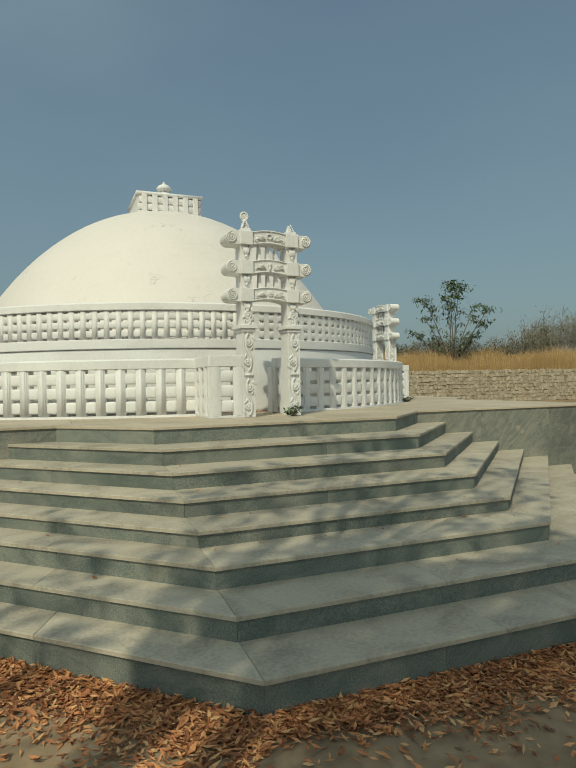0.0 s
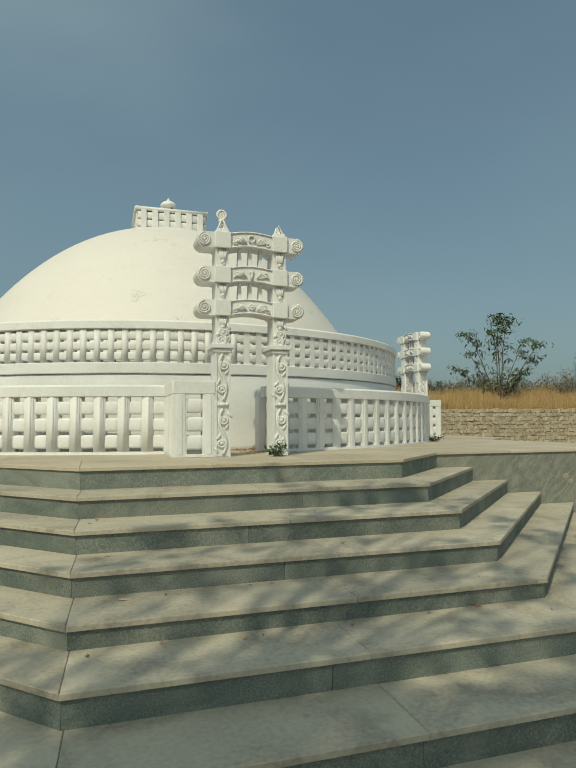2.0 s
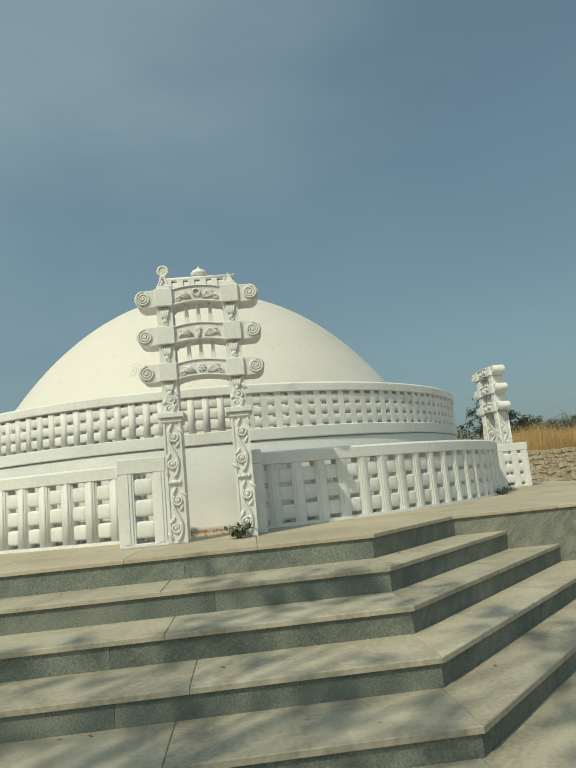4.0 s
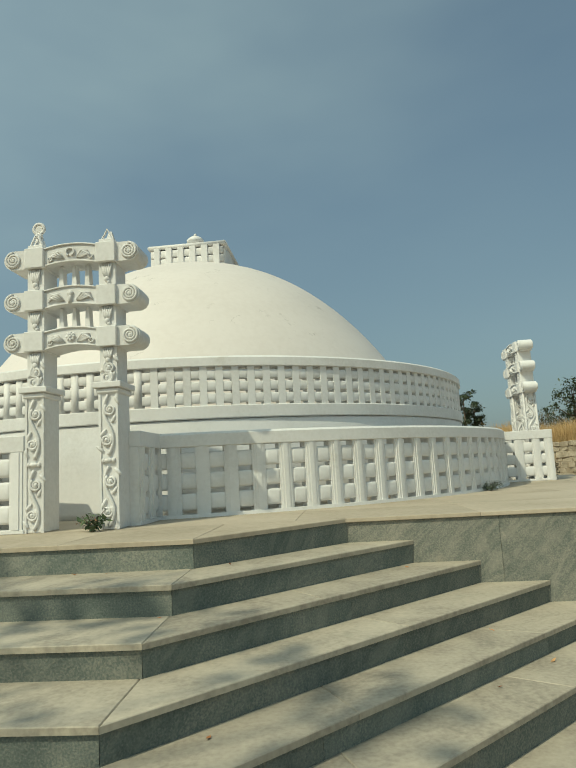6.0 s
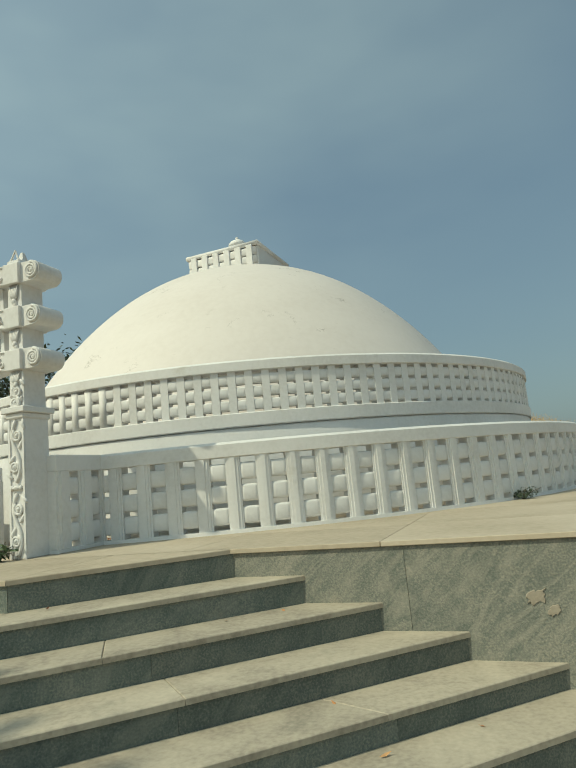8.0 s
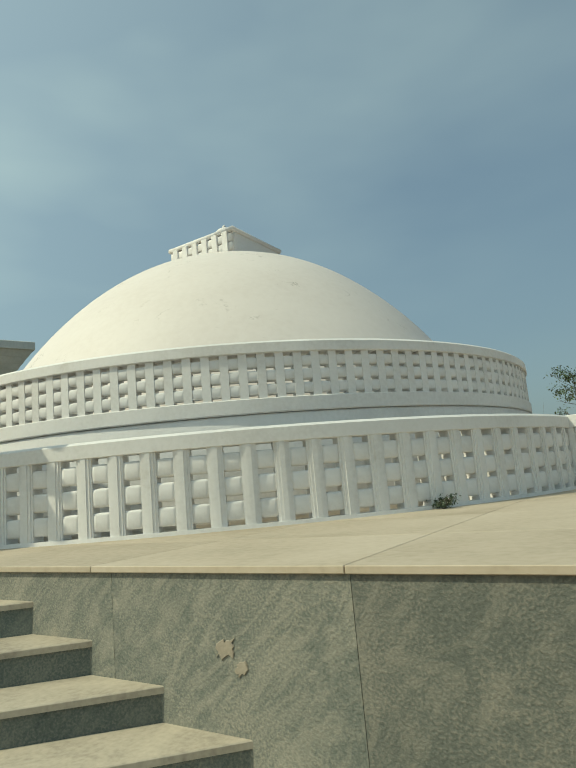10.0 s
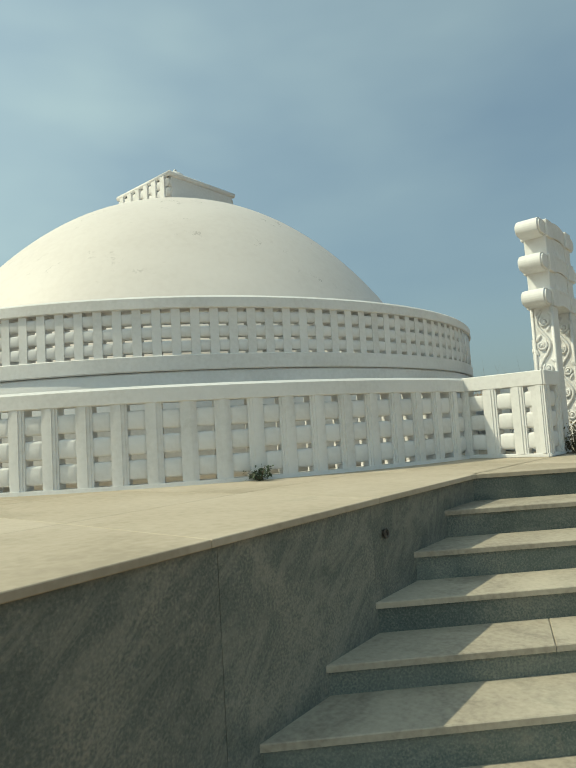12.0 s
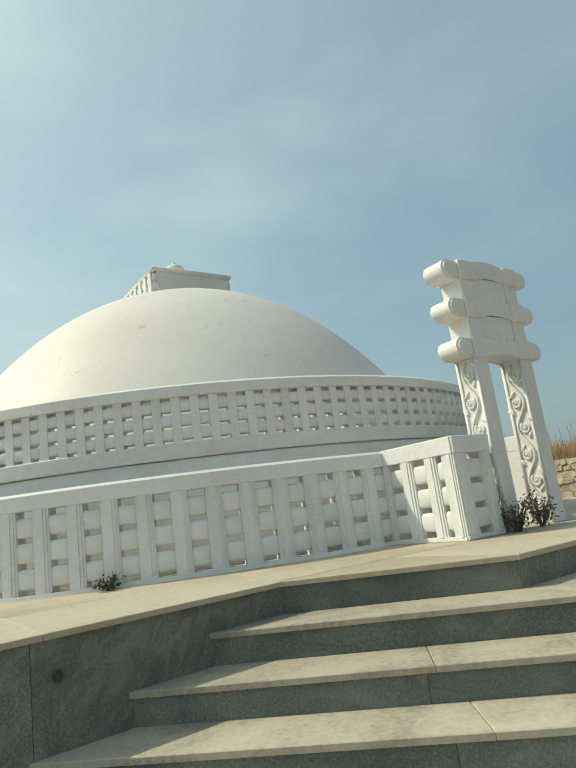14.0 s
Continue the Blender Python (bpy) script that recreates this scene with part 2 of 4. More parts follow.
def add_box(bm, x0, x1, y0, y1, z0, z1, bevel=0.0, segments=1):
    vs = [bm.verts.new((x, y, z)) for z in (z0, z1) for x, y in ((x0, y0), (x1, y0), (x1, y1), (x0, y1))]
    fs = [bm.faces.new([vs[i] for i in q]) for q in ((3, 2, 1, 0), (4, 5, 6, 7), (0, 1, 5, 4), (1, 2, 6, 5), (2, 3, 7, 6), (3, 0, 4, 7))]
    if bevel:
        bmesh.ops.bevel(bm, geom=list({e for f in fs for e in f.edges}), offset=bevel, segments=segments, affect="EDGES")
    return bm


def box(*a, **k):
    return add_box(bmesh.new(), *a, **k)


def add_prism(bm, poly, z0, z1, bevel=0.0):
    """A flat polygon (anticlockwise) drawn up from z0 to z1."""
    lo = [bm.verts.new((x, y, z0)) for x, y in poly]
    hi = [bm.verts.new((x, y, z1)) for x, y in poly]
    n = len(poly)
    fs = [bm.faces.new(hi), bm.faces.new(lo[::-1])] + [bm.faces.new((lo[i], lo[(i + 1) % n], hi[(i + 1) % n], hi[i])) for i in range(n)]
    if bevel:
        bmesh.ops.bevel(bm, geom=list(fs[0].edges), offset=bevel, segments=1, affect="EDGES")
    return bm


def prism(poly, z0, z1, bevel=0.0):
    return add_prism(bmesh.new(), poly, z0, z1, bevel)


def lathe(profile, segments=96, a0=0.0, a1=360.0, wobble=0.0):
    """Turn a profile of (radius, z) about the z axis from a0 to a1 degrees."""
    bm = bmesh.new()
    full = a1 - a0 >= 359.9
    rings = []
    for i in range(segments if full else segments + 1):
        a = radians(a0 + (a1 - a0) * i / segments)
        ring = []
        for r, z in profile:
            rr = r + (wobble * noise.noise(Vector((r * math.cos(a) * 0.8, r * math.sin(a) * 0.8, z * 0.8))) if wobble else 0)
            ring.append(bm.verts.new((rr * math.cos(a), rr * math.sin(a), z)))
        rings.append(ring)
    for i in range(segments):
        p, q = rings[i], rings[(i + 1) % len(rings)]
        for j in range(len(profile) - 1):
            bm.faces.new((p[j], q[j], q[j + 1], p[j + 1]))
    if not full:
        for ring, flip in ((rings[0], False), (rings[-1], True)):
            bm.faces.new(ring[::-1] if flip else ring)
    bmesh.ops.remove_doubles(bm, verts=bm.verts, dist=1e-5)
    bmesh.ops.recalc_face_normals(bm, faces=bm.faces)
    return bm


def add_tube(bm, points, radii, sides=6):
    """A round rod through points, its radius given at each of them or once."""
    points = [Vector(p) for p in points]
    if not isinstance(radii, (list, tuple)):
        radii = [radii] * len(points)
    rings, side = [], None
    for i, p in enumerate(points):
        way = (points[min(i + 1, len(points) - 1)] - points[max(i - 1, 0)]).normalized()
        if side is None:
            side = way.orthogonal().normalized()
        side = (side - way * side.dot(way)).normalized()
        up = way.cross(side)
        rings.append([bm.verts.new(p + radii[i] * (math.cos(a) * side + math.sin(a) * up)) for a in (2 * math.pi * k / sides for k in range(sides))])
    for a, b in zip(rings, rings[1:]):
        for k in range(sides):
            bm.faces.new((a[k], a[(k + 1) % sides], b[(k + 1) % sides], b[k]))
    bm.faces.new(rings[0][::-1])
    bm.faces.new(rings[-1])
    return bm


def add_blob(bm, at, size, turn=0.0, segments=8, rings=5):
    """A rounded lump with three half-sizes, turned about y."""
    m = Matrix.Translation(at) @ Matrix.Rotation(turn, 4, "Y") @ Matrix.Diagonal((*size, 1))
    bmesh.ops.create_uvsphere(bm, u_segments=segments, v_segments=rings, radius=1, matrix=m)
    return bm


# ---- ground ----
def build_ground():
    bm = bmesh.new()
    # one sheet, finer near the monument
    steps = [-900, -300, -120, -60, -40] + [i * 1.0 for i in range(-30, 31)] + [40, 60, 120, 300, 900]
    rise = lambda x, y: 0.42 * min(1.0, max(0.0, (y - 7.0) / 4.8)) ** 1.5
    grid = [[bm.verts.new((x, y, rise(x, y) - 0.035 + (0.02 * noise.noise(Vector((x * 0.5, y * 0.5, 0))) if abs(x) < 40 and abs(y) < 40 else 0))) for x in steps] for y in steps]
    for a, b in zip(grid, grid[1:]):
        for i in range(len(steps) - 1):
            bm.faces.new((a[i], a[i + 1], b[i + 1], b[i]))
    ob = new("ground", mesh_of(bm, "ground", SOIL, True))
    ob.matrix_world = SITE
    tagged(ob, "bare dry brown soil scattered with fallen leaves", "ground", kind="structure")


build_ground()

# ---- platform and stairs ----
HALF, TOP, GOING = 5.285, 1.2, 0.441
LEVELS = (TOP, 1.034, 0.882, 0.736, 0.598, 0.478, 0.328, 0.178, 0.0)      # tread heights, unevenly laid
CX = 0.095                       # the stairs stand a little off the axis
SLAB = 0.028
JOINT = 0.0022


def outline(k, out=0.0):
    """The step edge k steps below the platform: wall, corner, corner, wall."""
    d = GOING * k + out
    t = out * 0.414
    y = -HALF - 0.865 - d
    return [(CX - 2.21 - d * 1.0, -HALF), (CX - 1.345 - t, y), (CX + 1.345 + t, y), (CX + 2.21 + d * 1.0, -HALF)]


def lerp2(a, b, t):
    return (a[0] + (b[0] - a[0]) * t, a[1] + (b[1] - a[1]) * t)


def cuts(length, seed, piece=1.25):
    """Where the joints fall along a run of slabs."""
    rnd = random.Random(seed)
    n = max(1, round(length / piece))
    inner = sorted(min(0.95, max(0.05, (i + rnd.uniform(-0.22, 0.22)) / n)) for i in range(1, n))
    return [0.0, *inner, 1.0]


def strip(parent, name, inner, outer, z0, z1, material, seed, bevel=0.004):
    """Slabs between an inner and an outer edge, each cut at the joints."""
    length = math.dist(*outer)
    c = cuts(length, seed)
    gap = JOINT / 2 / length
    for a, b in zip(c, c[1:]):
        a, b = a + gap, b - gap
        poly = [lerp2(*outer, a), lerp2(*outer, b), lerp2(*inner, b), lerp2(*inner, a)]
        part(name, prism(poly, z0, z1, bevel), material, parent)


def build_stairs(name, turn, seed):
    ob = thing(name, "grey-green stone steps spreading in three facets up to the platform", "stairs", kind="structure", at=SITE @ Matrix.Rotation(radians(turn), 4, "Z"))
    for k in range(1, 8):
        z = LEVELS[k]
        core = outline(k, -0.03)
        part("step_core", prism(core, -0.1, z - SLAB - 0.002), MORTAR, ob)
        edge, back = outline(k, 0.018), outline(k - 1, -0.032)
        face, inside = outline(k), outline(k, -0.028)
        for f in range(3):
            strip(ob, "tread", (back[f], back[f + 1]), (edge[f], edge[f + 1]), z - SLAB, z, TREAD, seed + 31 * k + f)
            strip(ob, "riser", (inside[f], inside[f + 1]), (face[f], face[f + 1]), LEVELS[k + 1] - (0.10 if k == 7 else 0), z - SLAB - 0.002, RISER_SHADED, seed + 77 * k + f, 0.0)
    # the last rise, up to the platform
    face, inside = outline(0), outline(0, -0.028)
    for f in range(3):
        strip(ob, "riser", (inside[f], inside[f + 1]), (face[f], face[f + 1]), LEVELS[1], TOP - SLAB - 0.002, RISER_SHADED, seed + f, 0.0)
    edge = outline(0, 0.018)
    # landing slabs in front of the gateway
    xs = [edge[0][0], edge[1][0], CX - 0.35, CX + 0.55, edge[2][0], edge[3][0]]
    y0, y1 = edge[1][1], -HALF
    for i in range(5):
        a, b = xs[i] + JOINT / 2, xs[i + 1] - JOINT / 2
        if i == 0:
            p = [(a, y1), (b, y0 + 0.004), (b, y1)]
        elif i == 4:
            p = [(a, y1), (a, y0 + 0.004), (b, y1)]
        else:
            p = [(a, y0), (b, y0), (b, y1), (a, y1)]
        part("landing_slab", prism(p, TOP - SLAB, TOP, 0.004), FLOOR, ob)
    part("landing_core", prism(outline(0, -0.03), -0.1, TOP - SLAB - 0.002), MORTAR, ob)
    return ob


def warped(bm):
    """The corner between the two stairs stands out a little past the square."""
    for v in bm.verts:
        if v.co.x > 2.2 and v.co.y < -2.2:
            uv = (v.co.x - 2.2) * (-v.co.y - 2.2) / (HALF - 2.2) ** 2
            v.co.x += 0.175 * uv
            v.co.y -= 0.06 * uv
    return bm


def build_platform():
    ob = thing("platform", "square raised platform of pale floor slabs on grey-green veined stone walls", "platform", kind="structure")
    h = HALF
    for x0, x1, y0, y1 in ((-h + 0.03, 2.2, -h + 0.03, h - 0.03), (2.2, h - 0.03, -h + 0.03, -2.2), (2.2, h - 0.03, -2.2, h - 0.03)):
        part("platform_core", warped(box(x0, x1, y0, y1, -0.1, TOP - SLAB - 0.002)), MORTAR, ob)
    # floor slabs: the outer row overhangs the wall
    lines = [-h - 0.02, -4.38, -3.30, -1.95, -0.65, 0.65, 1.95, 3.16, 4.38, h + 0.02]
    n = len(lines) - 1
    for i in range(n):
        for j in range(n):
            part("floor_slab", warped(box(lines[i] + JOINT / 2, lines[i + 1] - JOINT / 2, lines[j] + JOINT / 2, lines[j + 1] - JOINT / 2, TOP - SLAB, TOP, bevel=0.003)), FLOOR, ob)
    # wall panels on four sides
    for side in range(4):
        rot = Matrix.Rotation(radians(90 * side), 4, "Z")
        c = [-h, -4.34, -3.35, -2.3, -1.2, 0.0, 1.1, 2.2, 3.27, 4.39, h]
        for a, b in zip(c, c[1:]):
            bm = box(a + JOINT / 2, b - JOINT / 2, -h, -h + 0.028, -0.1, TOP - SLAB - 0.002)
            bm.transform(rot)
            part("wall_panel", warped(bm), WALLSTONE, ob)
    return ob


build_platform()
build_stairs("stairs_south", 0, 100)
build_stairs("stairs_east", 90, 500)

# ---- the monument: drum, dome, upper railing ----
STUPA = SITE @ Matrix.Translation((0.04, -0.008, 0))      # it stands a hand off the platform's middle


def ang(deg, r, z=0.0):
    return Vector((r * math.cos(radians(deg)), r * math.sin(radians(deg)), z))


def post_mesh(name, w, d, z0, z1, rib):
    """A square railing post with a raised rib down its outer face; x is outward."""
    bm = box(-d, 0, -w / 2, w / 2, z0, z1)
    if rib:
        add_box(bm, 0, 0.008, -w * 0.36, w * 0.36, z0, z1)
        add_box(bm, 0.008, 0.015, -w * 0.17, w * 0.17, z0, z1)
    return mesh_of(bm, name, PLASTER)


def bar_mesh(name, length, h, d):
    """A crossbar along y, flattened and rounded in section, a little fuller in the middle."""
    bm = bmesh.new()
    rings = []
    bulge = lambda v: math.copysign(abs(v) ** 0.40, v)
    section = [(bulge(math.cos(a)), bulge(math.sin(a))) for a in (2 * math.pi * k / 16 for k in range(16))]
    for t in (-0.5, -0.25, 0.0, 0.25, 0.5):
        s = 1.0 - 0.03 * (abs(t) * 2) ** 2
        rings.append([bm.verts.new((d * s * x, t * length, h * s * z)) for x, z in section])
    n = len(section)
    for a, b in zip(rings, rings[1:]):
        for k in range(n):
            bm.faces.new((a[k], a[(k + 1) % n], b[(k + 1) % n], b[k]))
    bm.faces.new(rings[0])
    bm.faces.new(rings[-1][::-1])
    bmesh.ops.recalc_face_normals(bm, faces=bm.faces)
    return mesh_of(bm, name, PLASTER, True)


def joined(me, places, name, parent):
    """Many copies of a mesh as one part, for the far side."""
    bm = bmesh.new()
    for m in places:
        n0 = len(bm.verts)
        bm.from_mesh(me)
        bm.verts.ensure_lookup_table()
        bmesh.ops.transform(bm, matrix=m, verts=bm.verts[n0:])
    part(name, bm, PLASTER, parent, kind="stuff", smooth=True)


def round_railing(ob, r, step, start, count, w, d, z_low, z_high, bar_h, bar_d, levels, rib, near):
    post = post_mesh("post", w, d, z_low, z_high, rib)
    bar = bar_mesh("crossbar", step * math.pi / 180 * r - w + 0.02, bar_h, bar_d)
    rest_p, rest_b = [], []
    for i in range(count):
        a = start + i * step
        m = Matrix.Rotation(radians(a), 4, "Z") @ Matrix.Translation((r, 0, 0))
        close = near[0] <= a <= near[1]
        if close:
            put("post", post, ob, m)
        else:
            rest_p.append(m)
        for z in levels:
            mb = Matrix.Rotation(radians(a + step / 2), 4, "Z") @ Matrix.Translation((r - bar_d - 0.002, 0, z))
            if close:
                put("crossbar", bar, ob, mb)
            else:
                rest_b.append(mb)
    if rest_p:
        joined(post, rest_p, "far_post", ob)
        joined(bar, rest_b, "far_crossbar", ob)


def dome_radius(z):
    a, c, z0, n = 4.70, 8.62, -3.71, 2.125
    return a * max(0.0, 1 - ((z - z0) / c) ** n) ** (1 / n)


def build_monument():
    ob = thing("stupa", "white-painted masonry stupa dome on a round drum", "stupa", at=STUPA)
    part("drum", lathe([(3.0, 1.19), (4.06, 1.19), (4.045, 1.26), (4.035, 1.6), (4.03, 2.06), (4.024, 2.079), (3.0, 2.079)], 128, wobble=0.012), PLASTER, ob, "smooth white drum wall with faint stains", smooth=True)
    prof = [(dome_radius(2.0 + 2.9 * t), 2.0 + 2.9 * t) for t in [i / 40 for i in range(40)]]
    prof += [(dome_radius(4.9 - 0.02 * (1 - t) ** 2), 4.9 - 0.02 * (1 - t) ** 2) for t in (0.3, 0.6, 0.9)] + [(0.0, 4.905)]
    part("dome", lathe(prof, 144, wobble=0.012), DOME, ob, "cream-white dome with faint cracks", smooth=True)
    # Darker floor colour stands in for shade seen through the railing gaps.
    part("terrace_floor", lathe([(3.1, 2.081), (3.85, 2.081), (3.85, 2.10), (3.1, 2.10)], 96), FLOOR, ob, "tan terrace floor, toned darker for the shade behind the upper railing")
    part("lower_beam", lathe([(3.86, 2.084), (4.045, 2.084), (4.05, 2.094), (4.05, 2.205), (4.04, 2.212), (3.86, 2.212), (3.86, 2.084)], 144, wobble=0.004), PLASTER, ob)
    part("coping", lathe([(3.85, 2.592), (4.05, 2.592), (4.058, 2.6), (4.055, 2.68), (4.03, 2.70), (3.87, 2.70), (3.85, 2.68), (3.85, 2.592)], 144, wobble=0.004), PLASTER, ob)
    round_railing(ob, 4.035, 360 / 162, -82.8, 162, 0.072, 0.12, 2.20, 2.60, 0.0465, 0.046, (2.285, 2.402, 2.519), False, (-82.8, 12))
    return ob


build_monument()


def build_harmika():
    ob = thing("harmika", "small square white railing box crowning the dome", "harmika", at=STUPA @ Matrix.Translation((0, 0, 4.685)))
    s, z1 = 0.60, 0.46
    part("core", box(-s + 0.06, s - 0.06, -s + 0.06, s - 0.06, 0, z1), PLASTER, ob)
    bar = bar_mesh("crossbar", 1.16, 0.062, 0.055)
    post = mesh_of(box(-0.05, 0.05, -0.045, 0.03, 0, z1, bevel=0.006), "post", PLASTER)
    beam = bmesh.new()
    bmesh.ops.create_cone(beam, cap_ends=True, segments=14, radius1=0.036, radius2=0.036, depth=1.235, matrix=Matrix.Rotation(radians(90), 4, "Y"))
    top = mesh_of(beam, "coping", PLASTER, True)
    for side in range(4):
        rot = Matrix.Rotation(radians(90 * side), 4, "Z")
        put("coping", top, ob, rot @ Matrix.Translation((0, -s, z1 + 0.025)))
        if side in (1, 3):
            part("side_panel", box(-s + 0.03, s - 0.03, -s, -s + 0.05, 0, z1), PLASTER, ob, m=rot)
        for z in (0.10, 0.235, 0.37) if side in (0, 2) else ():
            put("crossbar", bar, ob, rot @ Matrix.Translation((0, -s + 0.03, z)) @ Matrix.Rotation(radians(90), 4, "Z"))
        if side in (0, 2):
            for i in range(6):
                put("post", post, ob, rot @ Matrix.Translation((-0.48 + 0.192 * i, -s, 0)))
    part("roof_slab", box(-s, s, -s, s, z1 + 0.0, z1 + 0.05, bevel=0.01), PLASTER, ob)
    return ob


def build_finial():
    ob = thing("finial", "stacked white parasol discs with a small knob", "finial", at=STUPA @ Matrix.Translation((0, 0, 5.20)) @ Matrix.Diagonal((1.08, 1.08, 1.2, 1)))
    part("stem", lathe([(0.0, 0), (0.075, 0), (0.065, 0.14), (0.06, 0.24), (0.0, 0.30)], 20), PLASTER, ob, smooth=True)
    part("lower_disc", lathe([(0.0, 0.03), (0.14, 0.03), (0.18, 0.06), (0.185, 0.09), (0.16, 0.125), (0.09, 0.15), (0.0, 0.155)], 28), PLASTER, ob, smooth=True)
    part("upper_disc", lathe([(0.0, 0.185), (0.09, 0.185), (0.135, 0.205), (0.135, 0.235), (0.10, 0.27), (0.04, 0.30), (0.0, 0.31)], 28), PLASTER, ob, smooth=True)
    part("tip", lathe([(0.0, 0.29), (0.03, 0.30), (0.022, 0.33), (0.0, 0.345)], 10), PLASTER, ob, smooth=True)


build_harmika()
build_finial()


# ---- outer railing with its two bent entrances ----
def panel(ob, x, y, turn, length, z0, z1, posts, name="entry"):
    """A straight piece of railing from (x, y) along the turned x axis; its outer face looks to -y."""
    m = Matrix.Translation((x, y, 0)) @ Matrix.Rotation(radians(turn), 4, "Z")
    d = 0.115
    part("coping", box(0, length, -0.012, d, z1 - 0.125, z1, bevel=0.006), PLASTER, ob, m=m)
    part("sill", box(0, length, -0.010, d, z0, z0 + 0.03, bevel=0.004), PLASTER, ob, m=m)
    for a, b in posts:
        w = b - a
        bm = box(a, b, 0, d, z0 + 0.03, z1 - 0.125)
        if w < 0.2:
            add_box(bm, a + 0.14 * w, b - 0.14 * w, -0.008, 0, z0 + 0.03, z1 - 0.125)
            add_box(bm, a + 0.33 * w, b - 0.33 * w, -0.014, -0.008, z0 + 0.03, z1 - 0.125)
        part("post", bm, PLASTER, ob, m=m)
    ends = [0.0] + [v for p in posts for v in p] + [length]
    for a, b in zip(ends[2:-1:2], ends[3:-1:2]):
        if b - a > 0.03:
            bar = bar_mesh("crossbar", b - a + 0.03, 0.0700, 0.052)
            for i in range(3):
                put("crossbar", bar, ob, m @ Matrix.Translation(((a + b) / 2, d / 2, z0 + 0.03 + 0.110 + 0.174 * i)) @ Matrix.Rotation(radians(90), 4, "Z"))


Z0, Z1 = 1.2, 1.925


def build_outer_railing(name, a0, a1, start, step, label):
    ob = thing(name, label, "railing", "outer railings", at=STUPA)
    n = int((a1 - a0) // step)
    part("coping", lathe([(4.45, 1.80), (4.575, 1.80), (4.582, 1.806), (4.582, 1.905), (4.56, 1.925), (4.47, 1.925), (4.45, 1.905), (4.45, 1.80)], 110, a0, a1), PLASTER, ob)
    part("sill", lathe([(4.44, 1.2), (4.585, 1.2), (4.582, 1.228), (4.44, 1.228), (4.44, 1.2)], 110, a0, a1), PLASTER, ob)
    first = start + math.ceil((a0 - start) / step) * step
    count = int((a1 - first) // step) + 1
    round_railing(ob, 4.562, step, first, count, 0.118, 0.115, 1.215, 1.805, 0.0705, 0.048, (1.334, 1.509, 1.684), True, (-150, 20))
    return ob


STEP = 3.0769
build_outer_railing("outer_railing", -82.74, -6.0, -82.74, STEP, "curved white post and rail fence, shaded beside the gateway")
build_outer_railing("outer_railing", 7.26, 174.0, 7.26, STEP, "curved white post and rail fence round the drum")
build_outer_railing("outer_railing", 187.58, 263.7, 187.58, STEP, "sunlit curved white post and rail fence beside the gateway")


def build_entrance(turn):
    """The bent pieces of railing either side of a gateway."""
    at = STUPA @ Matrix.Translation((0, -0.045 if turn == 90 else 0, 0)) @ Matrix.Rotation(radians(turn), 4, "Z")
    ob = thing("entrance_railing", "short white railing angled forward to the gateway with fluted posts", "railing", "entrance railings", at=at)
    panel(ob, -0.50, -4.50, -90, 0.74, Z0, Z1, [(0.0, 0.08), (0.21, 0.33), (0.46, 0.57), (0.665, 0.74)])
    panel(ob, -0.502, -5.245, 0, 0.40, Z0, Z1, [(0.0, 0.13), (0.28, 0.40)])
    ob = thing("entrance_railing", "short white railing running back from the gateway, in shade", "railing", "entrance railings", at=at)
    panel(ob, 0.70, -5.03, 90, 0.55, Z0, Z1, [(0.0, 0.15), (0.25, 0.40), (0.49, 0.55)])


build_entrance(0)
build_entrance(90)
build_entrance(-90)


# ---- gateways ----
def spiral(bm, x, y, z, r, flip, turns=2.6):
    pts = []
    for i in range(40):
        t = i / 39
        a = flip * (t * turns * 2 * math.pi)
        rr = r * (1 - 0.86 * t)
        pts.append((x + flip * 0 + rr * math.sin(a) * 1.0, y, z + rr * math.cos(a)))
    add_tube(bm, pts, [0.0125 * (1 - 0.35 * i / 39) for i in range(40)], 6)
    add_blob(bm, (x, y, z), (0.016, 0.010, 0.016))


def vine(bm, z0, z1, amp, seed):
    """A climbing S-shaped stem with curled offshoots and leaves, in relief on a face at y = 0."""
    rnd = random.Random(seed)
    n = max(2, round((z1 - z0) / 0.20))
    pts = []
    for i in range(n * 8 + 1):
        t = i / 8
        pts.append((amp * math.sin(t * math.pi), -0.006, z0 + (z1 - z0) * t / n))
    add_tube(bm, pts, 0.014, 6)
    for k in range(n):
        side = 1 if k % 2 == 0 else -1
        zc = z0 + (z1 - z0) * (k + 0.5) / n
        cx = -side * amp * 0.40
        curl = []
        for i in range(18):
            t = i / 17
            a = side * (0.6 + t * 1.6 * 2 * math.pi)
            rr = 0.046 * (1 - 0.75 * t)
            curl.append((cx + rr * math.sin(a), -0.010, zc + rr * math.cos(a)))
        add_tube(bm, curl, [0.0125 - 0.004 * i / 17 for i in range(18)], 6)
        add_blob(bm, (cx, -0.008, zc), (0.018, 0.018, 0.018))
        for s in (-1, 1):
            add_blob(bm, (cx - side * 0.040 + s * 0.012, -0.004, zc + 0.06 * s + rnd.uniform(-0.01, 0.01)), (0.016, 0.014, 0.038), s * side * rnd.uniform(0.4, 0.9))


